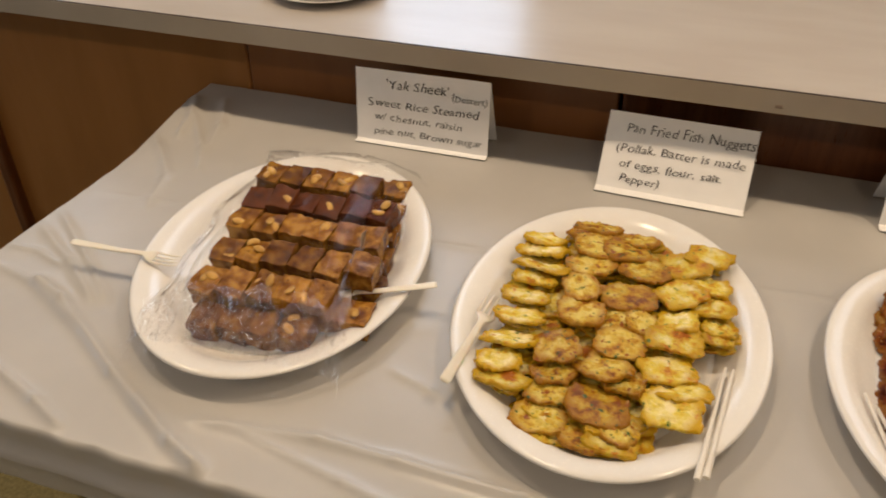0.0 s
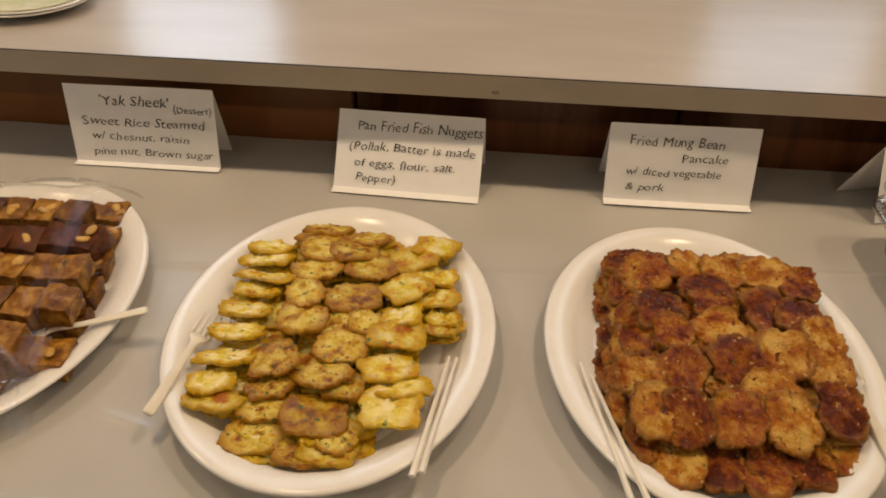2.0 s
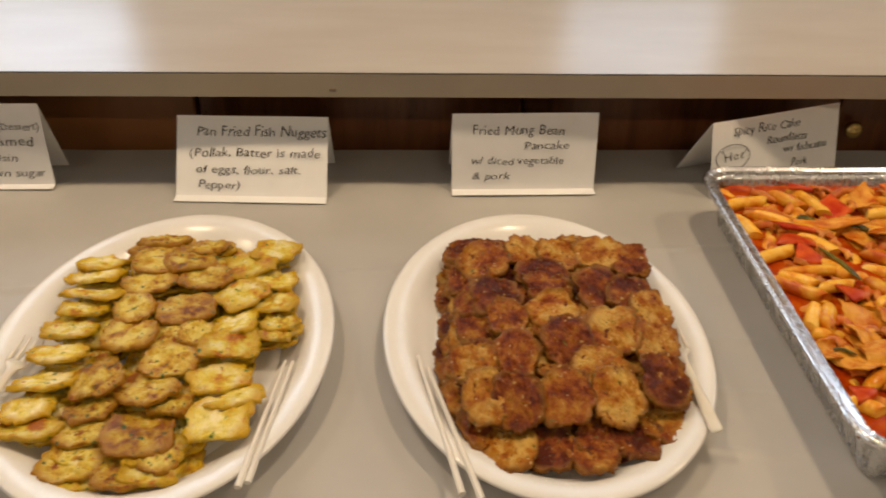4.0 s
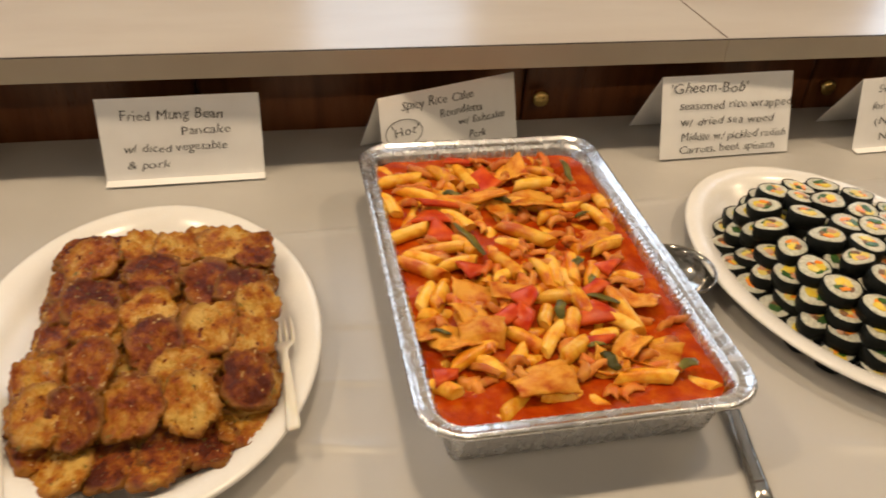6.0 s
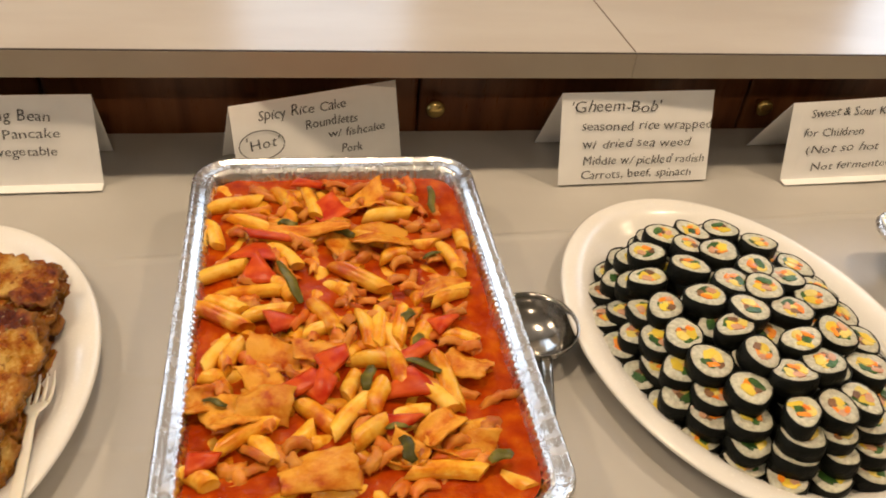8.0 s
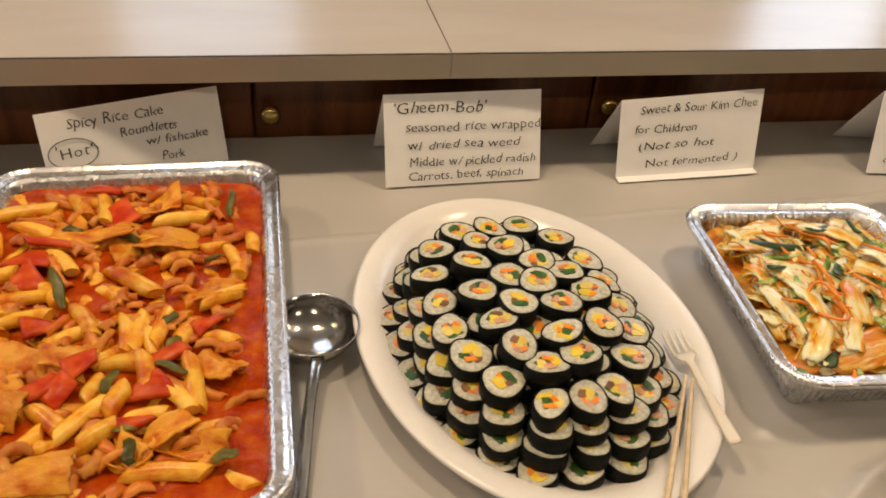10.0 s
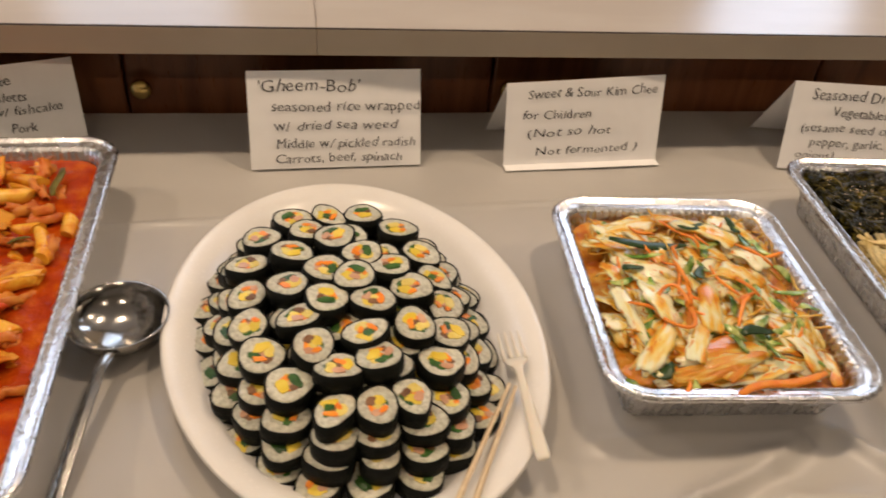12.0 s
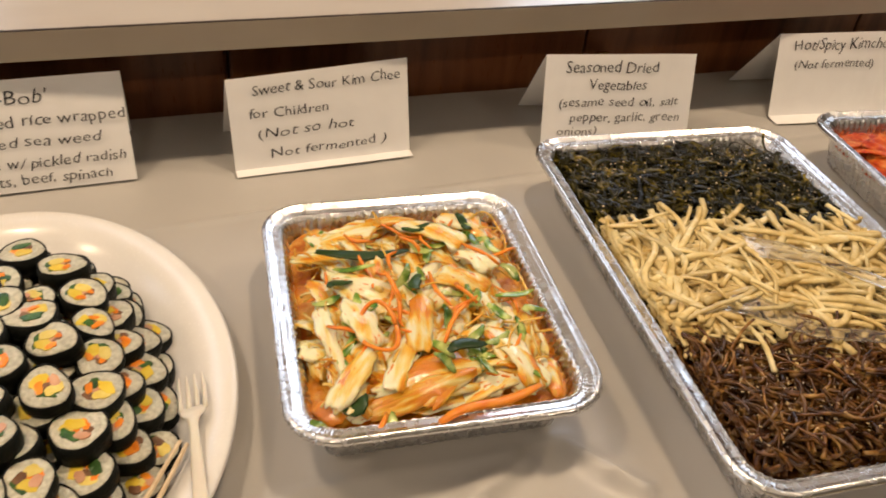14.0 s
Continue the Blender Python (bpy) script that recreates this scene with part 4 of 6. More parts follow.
WH = "slim white chopstick laid across the platter's rim"
stick((0.613, -0.580), 0.785, (0.631, -0.404), 0.776, WHITEWOOD, WH, 0.0036, 0.0018)
stick((0.621, -0.575), 0.785, (0.639, -0.405), 0.776, WHITEWOOD, WH, 0.0036, 0.0018)
stick((0.812, -0.590), 0.785, (0.774, -0.398), 0.777, WHITEWOOD, WH, 0.0034, 0.0018)
stick((0.829, -0.596), 0.785, (0.785, -0.418), 0.777, WHITEWOOD, WH, 0.0034, 0.0020)
BW = "pale wooden chopstick leaning on the heap of rolls"
stick((1.800, -0.605), 0.785, (1.889, -0.452), 0.786, BAMBOO, BW, 0.0030, 0.0018)
stick((1.817, -0.605), 0.785, (1.894, -0.456), 0.786, BAMBOO, BW, 0.0030, 0.0018)

# ladle lying beside the red pan
ladle = empty("ladle", pose(1.526, -0.330, TABLE + 0.002), "shiny stainless steel ladle lying on the cloth", "ladle")
bowl = [(0.0, 0.0), (0.015, 0.001), (0.026, 0.005), (0.035, 0.013), (0.0405, 0.023), (0.0425, 0.031), (0.0440, 0.0318), (0.0442, 0.0308), (0.0418, 0.0225), (0.0360, 0.0118), (0.0265, 0.0038), (0.015, -0.0004), (0.0, -0.0014)]
part("bowl", lathe("bowl", [(r * 1.11, z + 0.0015) for r, z in bowl], 48), STEEL, ladle)
hp = [(0.003, -0.040, 0.022), (0.001, -0.050, 0.030), (-0.003, -0.068, 0.032), (-0.012, -0.12, 0.022), (-0.022, -0.19, 0.010), (-0.033, -0.25, 0.004), (-0.043, -0.30, 0.003), (-0.047, -0.325, 0.003)]
part("handle", tube("handle", hp, [0.0085, 0.0062, 0.0055, 0.0058, 0.0068, 0.0085, 0.0092, 0.0075], 12, 0.34), STEEL, ladle)
part("maker_mark", bevel_box("mark", 0.008, 0.0016, 0.0004, 0, 1, -0.042, -0.292, 0.0062), SEAM, ladle, "small stamped mark")

# clear serving tongs over the vegetable pan
tongs = empty("serving_tongs", pose(2.62, -0.60, 0.845), "clear plastic serving tongs resting on the vegetables", "tongs")
for ex, ey, mx, my, hz in ((-0.235, 0.172, -0.17, 0.095, -0.020), (-0.165, 0.238, -0.10, 0.185, -0.016)):
    path = [(ex - 0.002, ey + 0.004, hz - 0.012), (ex + 0.012, ey - 0.008, hz - 0.006), (ex + 0.03, ey - 0.03, hz + 0.002), (mx, my, hz + 0.004), (mx * 0.5, my * 0.5, 0.0), (0.0, 0.0, 0.004)]
    part("arm", tube("arm", path, [0.011, 0.017, 0.0165, 0.009, 0.008, 0.008], 14, 0.10), THIN, tongs)
    for side in (-1, 1):
        way = Vector((mx - ex, my - ey, 0)).normalized()
        across = Vector((-way.y, way.x, 0)) * side
        part("rim", tube("rim", [Vector(p) + across * w for p, w in zip(path, (0.006, 0.016, 0.0155, 0.0085, 0.0075, 0.0075))], 0.0011, 6), CLEAR, tongs, "raised clear rim along the tong arm")

# plates standing on the counter
stack = empty("plate_stack", pose(-0.135, 0.205, COUNTER_TOP + 0.0005), "two stacked round plates with a printed top on the counter", "plates")
dish = [(0.0, 0.0), (0.055, 0.0), (0.062, 0.002), (0.085, 0.0085), (0.104, 0.0125), (0.106, 0.0138), (0.104, 0.0152), (0.085, 0.0118), (0.064, 0.0055), (0.055, 0.0042), (0.0, 0.0042)]
dish_me = lathe("dish", dish, 64)
part("plate", dish_me, FOAM, stack)
part("plate", dish_me, FOAM, stack, "", pose(0.003, 0.002, 0.0045))
part("printed_plate", lathe("print", [(0.0, 0.0095), (0.055, 0.0095), (0.064, 0.0110), (0.083, 0.0168), (0.098, 0.0198), (0.099, 0.0206), (0.083, 0.0180), (0.064, 0.0122), (0.055, 0.0108), (0.0, 0.0108)], 64), PLATE_PRINT, stack, "green and cream printed paper plate on top")

# ---- the food ----
def patty_mesh(name, rx, ry, t, seed, rag=0.10, square=2.2, dome=0.002, rough=1.0):
    """A flat fried piece with a ragged outline, an uneven top and a rounded edge."""
    n = 48

    def out(a, k):
        c, s = math.cos(a), math.sin(a)
        q = (abs(c) ** square + abs(s) ** square) ** (-1 / square)
        f = 1 + 1.1 * rag * nz(1.5 * c + seed, 1.5 * s) + rag * 0.35 * nz(4 * c + seed, 4 * s, 4) + rag * 0.40 * nz(11 * c, 11 * s + seed, 8) + rag * 0.35 * nz(26 * c, 26 * s + seed, 3)
        return q * f * k, c, s

    rings = []
    for k, z in ((0.6, -0.5), (0.98, -0.5), (1.04, -0.28), (1.05, 0.08), (1.03, 0.36), (0.985, 0.52), (0.92, 0.53), (0.81, 0.42), (0.69, 0.48), (0.57, 0.50), (0.44, 0.46), (0.30, 0.48), (0.14, 0.5)):
        ring = []
        for i in range(n):
            q, c, s = out(2 * math.pi * i / n, k)
            x, y = rx * q * c, ry * q * s
            lump = rough * (0.0022 * nz(x * 85 + seed, y * 85) + 0.0030 * nz(x * 210, y * 210 + seed)) * (1 if z > 0.1 else 0.4)
            bend = 0.0050 * nz(seed, x * 24, y * 24)
            frill = 0.0013 * nz(9 * c + seed, 9 * s, 2) if k > 0.95 else 0.0
            ring.append((x, y, z * t + lump + bend + frill + dome * (1 - k * k)))
        rings.append(ring)
    me = loft(name, rings, True, (True, True))
    me.set_sharp_from_angle(angle=radians(38))
    return me


jeon_me = [patty_mesh("jeon", 0.027, 0.0215, uni(0.0048, 0.0062), 10 + k, 0.23, 3.4, 0.0, 1.0) for k in range(12)]
patty_me = [patty_mesh("egg_patty", 0.027, 0.0240, uni(0.0050, 0.0064), 30 + k, 0.20, 2.5, 0.0, 1.0) for k in range(12)]
# the top layer: place, width, seen depth and turn of each piece, column by column
FISH_LEFT = [(0.386, -0.24, 0.055, 0.029, 0), (0.39, -0.27, 0.059, 0.032, 0), (0.398, -0.304, 0.064, 0.03, -4), (0.395, -0.332, 0.052, 0.028, -6), (0.393, -0.366, 0.057, 0.036, 0), (0.395, -0.408, 0.06, 0.034, -3), (0.395, -0.449, 0.062, 0.026, 4), (0.39, -0.481, 0.048, 0.039, 10), (0.401, -0.505, 0.063, 0.037, -8)]
FISH_MID = [(0.451, -0.191, 0.065, 0.027, 0), (0.446, -0.215, 0.062, 0.026, 0), (0.456, -0.244, 0.06, 0.05, 5), (0.457, -0.281, 0.057, 0.05, 0), (0.454, -0.331, 0.043, 0.063, 25), (0.462, -0.381, 0.058, 0.062, 10), (0.449, -0.446, 0.056, 0.066, 25), (0.453, -0.484, 0.049, 0.036, 10), (0.454, -0.512, 0.051, 0.034, 5), (0.452, -0.543, 0.06, 0.046, 0)]
FISH_MID2 = [(0.506, -0.205, 0.053, 0.031, 0), (0.498, -0.239, 0.063, 0.058, 8), (0.524, -0.275, 0.058, 0.055, -5), (0.51, -0.331, 0.069, 0.054, -3), (0.499, -0.378, 0.047, 0.047, 0), (0.533, -0.374, 0.041, 0.044, 0), (0.515, -0.42, 0.059, 0.051, 0), (0.505, -0.462, 0.057, 0.052, -5), (0.53, -0.476, 0.046, 0.041, 0), (0.507, -0.513, 0.066, 0.074, 0), (0.502, -0.554, 0.052, 0.04, 0), (0.533, -0.541, 0.037, 0.04, 15)]
FISH_RIGHT = [(0.57, -0.243, 0.059, 0.066, 8), (0.571, -0.309, 0.056, 0.051, 35), (0.599, -0.222, 0.053, 0.05, 0), (0.605, -0.275, 0.051, 0.046, -5), (0.608, -0.316, 0.049, 0.043, 0), (0.574, -0.358, 0.047, 0.047, 0), (0.62, -0.356, 0.041, 0.034, 0), (0.62, -0.376, 0.038, 0.032, 0), (0.574, -0.397, 0.061, 0.051, 0), (0.57, -0.443, 0.059, 0.044, 15), (0.586, -0.472, 0.06, 0.024, 5), (0.579, -0.501, 0.062, 0.058, 0)]
FISH_LABEL = {0: "yellow oblong egg-battered fish piece leaning in its row", 1: "round browned egg-battered patty flecked with green"}


def fish_top(y):
    """Height of the heap, falling off towards the front."""
    return 0.786 - 0.12 * max(0.0, -0.45 - y)


for c, column in enumerate((FISH_LEFT, FISH_MID, FISH_MID2, FISH_RIGHT)):
    middle = c in (1, 2)
    for k, (x, y, w, d, turn) in enumerate(column):
        me, mat = (RNG.choice(patty_me), PATTY) if middle else (RNG.choice(jeon_me), JEON)
        tilt = max(-20.0, min(-6.0, (d - 0.060) * 600)) + uni(-3, 3)
        deep = max(0.041, min(0.060, d * 0.97))
        behind = max(0.0, deep - d) * 0.35
        grow = Matrix.Diagonal((w / 0.054, deep / (0.048 if middle else 0.043), 1.0, 1.0))
        put("fish_fritter", me, mat, pose(x, y + behind, fish_top(y) + (0.0045 if d > 0.048 else 0.001 * (k % 2)) + 0.0015 * (k % 3), tilt, uni(-6, 6), turn) @ grow @ pose(0, 0, 0, 0, 0, RNG.choice((0, 180))), label=FISH_LABEL[middle], category="fish fritter", group="battered fish pieces")
        # the piece beneath it
        put("fish_fritter", RNG.choice(jeon_me), JEON, pose(x + uni(-0.008, 0.010), y + 0.010 + uni(-0.004, 0.004), fish_top(y) - 0.0130, uni(-14, -4), uni(-6, 6), uni(-15, 15)), label=FISH_LABEL[0], category="fish fritter", group="battered fish pieces")
for k in range(70):
    x, y = 0.392 + 0.205 * ((k * 5) % 16) / 15, -0.21 - 0.34 * (k % 17) / 16
    if ((x - 0.497) / 0.122) ** 2 + ((y + 0.380) / 0.188) ** 2 > 1:
        continue
    put("fish_fritter", RNG.choice(jeon_me), JEON, pose(x, y, 0.7625 + 0.007 * (k // 24), uni(-8, 8), uni(-6, 6), uni(-25, 25)), label=FISH_LABEL[0], category="fish fritter", group="battered fish pieces")

mung_me = [patty_mesh("mung", 0.0268, 0.0268, uni(0.0056, 0.0072), 60 + k, 0.25, 2.6, 0.0, 1.05) for k in range(18)]
# the shingled top, the leaning front row and the low ones before it: place, width and seen depth
MUNG_BACK = [(0.854, -0.263, 0.065, 0.066), (0.906, -0.245, 0.054, 0.062), (0.944, -0.25, 0.055, 0.06), (0.921, -0.291, 0.064, 0.05), (0.996, -0.249, 0.076, 0.055), (1.03, -0.265, 0.043, 0.057), (0.862, -0.333, 0.059, 0.068), (0.871, -0.374, 0.049, 0.054), (0.922, -0.319, 0.054, 0.056), (0.924, -0.359, 0.059, 0.057), (0.933, -0.41, 0.056, 0.076), (0.983, -0.322, 0.06, 0.07), (1.016, -0.332, 0.053, 0.067), (0.986, -0.391, 0.06, 0.072), (1.033, -0.36, 0.04, 0.056), (0.875, -0.43, 0.05, 0.078)]
MUNG_FRONT = [(1.026, -0.41, 0.046, 0.065), (0.96, -0.447, 0.059, 0.05), (0.87, -0.493, 0.047, 0.09), (0.842, -0.485, 0.047, 0.078), (0.919, -0.488, 0.058, 0.08), (0.97, -0.486, 0.052, 0.073), (1.021, -0.466, 0.051, 0.073), (0.83, -0.441, 0.043, 0.054)]
MUNG_LOW = [(0.9, -0.529, 0.053, 0.047), (0.95, -0.519, 0.045, 0.037), (0.938, -0.538, 0.049, 0.021), (1.016, -0.497, 0.055, 0.034), (0.986, -0.519, 0.043, 0.029), (0.863, -0.531, 0.037, 0.034), (0.84, -0.502, 0.046, 0.059)]
MUNG_LABEL = "crisp browned mung bean pancake with ragged edges"


def mung_pancake(x, y, z, tilt, side, size=1.0, deep=1.0):
    return put("mung_pancake", RNG.choice(mung_me), MUNG, pose(x, y, z, tilt, side, uni(-12, 12)) @ Matrix.Diagonal((size, deep, 1, 1)) @ pose(0, 0, 0, 0, 0, RNG.choice((0, 90, 180, 270))), label=MUNG_LABEL, category="mung pancake", group="mung bean pancakes")


for x, y, w, d in MUNG_BACK + MUNG_FRONT:
    front = y < -0.455
    mung_pancake(x, y, 0.807 - 0.05 * max(0.0, -0.36 - y) + uni(-0.0012, 0.0012), uni(17, 25) if front else uni(8, 17), uni(-9, 9) - (12 if x < 0.845 else 0), max(0.88, min(1.12, w / 0.057)), max(0.95, min(1.15, d / 0.062)))
for x, y, w, d in MUNG_LOW:
    mung_pancake(x, y, 0.776, (d - 0.04) * 300, uni(-8, 8), max(0.9, w / 0.057))
for layer in range(5):
    for col in range(5):
        for row in range(7):
            x, y = 0.826 + 0.0485 * col + uni(-0.006, 0.006), -0.240 - 0.0455 * row + uni(-0.005, 0.005) + 0.0015 * layer
            z = 0.7615 + 0.0086 * layer
            if z > 0.7975 - 0.05 * max(0.0, -0.36 - y) or (row == 6 and (layer > 0 or col in (0, 4))):
                continue
            mung_pancake(x + (0.003 * layer if col == 0 else 0), y, z, uni(-4, 8), uni(-6, 6) - (uni(6, 26) if col == 0 and layer > 0 else 0), uni(0.94, 1.06))


def cake_mesh(k):
    bm = bmesh.new()
    bmesh.ops.create_cube(bm, size=1)
    bmesh.ops.scale(bm, vec=(uni(0.0335, 0.0370), uni(0.038, 0.043), uni(0.026, 0.030)), verts=bm.verts)
    bmesh.ops.subdivide_edges(bm, edges=bm.edges[:], cuts=5, use_grid_fill=True)
    bmesh.ops.bevel(bm, geom=[e for e in bm.edges if e.calc_face_angle(0) > 1], offset=0.0014, segments=2, profile=0.6, affect="EDGES")
    for v in bm.verts:
        v.co += Vector((nz(v.co.x * 60 + k, v.co.y * 60, v.co.z * 60), nz(v.co.x * 60, v.co.y * 60 + k, v.co.z * 60), nz(v.co.x * 60, v.co.y * 60, v.co.z * 60 + k))) * 0.0034 + v.co.normalized() * (0.0022 * nz(v.co.x * 190 + k, v.co.y * 190, v.co.z * 190))
    return from_bm("rice_cake_square", bm, True)


cake_me = [cake_mesh(k) for k in range(6)]
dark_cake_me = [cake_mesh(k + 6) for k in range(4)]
nut_me = [tube("nut", [(0.006 * math.cos(a), 0.006 * math.sin(a), 0) for a in [0.2 + 2.2 * i / 7 for i in range(8)]], [0.0012, 0.0028, 0.0035, 0.0036, 0.0034, 0.0035, 0.0028, 0.0012], 8, 0.75),
          lathe("chestnut_bit", [(0.0, -0.002), (0.004, -0.001), (0.0058, 0.001), (0.0045, 0.0028), (0.0, 0.0034)], 9, 1.2, 0.8)]


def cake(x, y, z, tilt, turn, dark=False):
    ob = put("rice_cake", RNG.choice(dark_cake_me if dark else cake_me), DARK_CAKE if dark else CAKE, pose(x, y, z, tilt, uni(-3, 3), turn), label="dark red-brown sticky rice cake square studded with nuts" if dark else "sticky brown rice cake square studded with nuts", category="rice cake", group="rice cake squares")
    for _ in range(RNG.choice((0, 0, 1, 1, 2))):
        part("nut", RNG.choice(nut_me), NUT, ob, "pale yellow nut", pose(uni(-0.007, 0.007), uni(-0.010, 0.010), 0.0138, uni(-20, 20), uni(-20, 20), uni(0, 360)) @ Matrix.Diagonal((1.35, 1.35, 1, 1)))


for row in range(7):
    for col in range(7):
        x, y = -0.032 + 0.0360 * col + 0.0125 * row, -0.195 - 0.0555 * row + 0.004 * col
        if (col < 6 or row == 6) and (x - 0.066) ** 2 / 0.165 ** 2 + (y + 0.345) ** 2 / 0.222 ** 2 < (0.98 if row == 6 else 1.05):
            cake(x + uni(-0.002, 0.002), y + uni(-0.003, 0.003) + (0.013 if row == 6 else 0.0), 0.7755 if row == 6 else 0.7715, uni(-3, 6) + (8 if row == 6 else 0), uni(-6, 6))
for row in range(5):
    for col in range(6):
        x, y = -0.022 + 0.0355 * col + 0.0125 * row, -0.232 - 0.062 * row + 0.003 * col
        if col == 5 and row in (0, 4):
            continue
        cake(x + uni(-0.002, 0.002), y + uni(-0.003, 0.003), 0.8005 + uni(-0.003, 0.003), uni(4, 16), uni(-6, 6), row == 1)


def film_mesh():
    """Film drawn tight over the cakes, gathered in folds at the front and along one side, its edge trailing past the rim."""
    nu, nv = 170, 210
    rows = []
    for j in range(nv + 1):
        row = []
        for i in range(nu + 1):
            u, v = 2 * i / nu - 1, 2 * j / nv - 1
            x, y = u * (0.138 + 0.02 * nz(v * 3, 1)), v * (0.272 + 0.018 * nz(u * 3, 2) + 0.006 * nz(u * 14, 4))
            x -= 0.02 * v
            heap = 0.069 * max(0.0, 1 - max(abs(u) / 0.90, v / 0.84) ** 6) ** 0.5 * (1 - 0.5 * max(0.0, min(1.0, (-v - 0.60) / 0.25)))
            rim = 0.037 - 0.020 * max(0.0, min(1.0, ((x / PB) ** 2 + (y / PA) ** 2 - 1.0) / 0.22))
            z = max(heap, min(rim, 0.036 - 0.10 * max(0, abs(v) - 0.93)))
            front = max(0.0, min(1.0, (-v - 0.50) * 5)) * max(0.0, min(1.0, (1.05 - abs(u)) * 5))
            side = max(0.0, 1 - abs(u - 0.84 + 0.05 * nz(v * 4, 9)) * 8) * max(0.0, min(1.0, (0.85 - abs(v)) * 4))
            back = max(0.0, min(1.0, (v - 0.72) * 6))
            z += 0.0006 * nz(u * 5 + 2 * v, v * 3)
            z += front * (0.0060 * (0.4 - abs(nz(u * 13 + 3 * v, v * 3, 3))) + 0.0030 * (0.4 - abs(nz(u * 30, v * 22, 6))) + 0.0012 * nz(u * 55, v * 70, 2))
            z += side * (0.007 * (0.4 - abs(nz(u * 18 + v, v * 2.5, 13))) + 0.0012 * (0.4 - abs(nz(u * 40, v * 16, 2))))
            z += back * 0.008 * (0.4 - abs(nz(u * 11 + 4 * v, v * 8, 8)))
            row.append((x, y, z))
        rows.append(row)
    smooth_rows = [r[:] for r in rows]
    for j in range(1, nv):
        for i in range(1, nu):
            x, y, z = rows[j][i]
            smooth_rows[j][i] = (x, y, 0.4 * z + 0.15 * (rows[j - 1][i][2] + rows[j + 1][i][2] + rows[j][i - 1][2] + rows[j][i + 1][2]))
    me = loft("film", smooth_rows, False, (False, False))
    me.materials.append(FILM)
    me.materials.append(CRUMPLED)
    zone = []
    for j in range(nv):
        for i in range(nu):
            u, v = 2 * i / nu - 1, 2 * j / nv - 1
            zone.append(1 if -0.84 < v < -0.58 + 0.12 * nz(u * 4, 1) and abs(u) < 0.92 or abs(u - 0.84) < 0.05 and -0.75 < v < 0.1 + 0.3 * nz(u * 9, 5) or abs(u + 0.88) < 0.05 and abs(v + 0.2) < 0.5 else 0)
    me.polygons.foreach_set("material_index", zone)
    return me


film = put("cling_film", film_mesh(), FILM, pose(0.068, -0.345, TABLE + 0.001, 0, 0, 3), label="wrinkled clear cling film stretched over the rice cakes", category="cling film")
film.visible_shadow = False
rows = []
for j in range(61):
    v = 0.30 - 1.25 * j / 60
    rows.append([(0.110 - 0.018 * v + 0.0024 * (i - 3) + 0.003 * nz(v * 5, i), 0.19 * v - 0.01, (0.060 - 0.012 * abs(v) ** 3 - 0.020 * max(0.0, v) * 3) - 0.0035 * (i - 3) + 0.0022 * (i % 2) + 0.002 * nz(v * 9, i * 0.7, 5)) for i in range(7)])
fold = part("gathered_fold", loft("fold", rows, False, (False, False)), FOLDED, film, "gathered shiny fold of the film")
fold.visible_shadow = False

# seaweed rice rolls
ROLL_R, ROLL_T = 0.0207, 0.0180


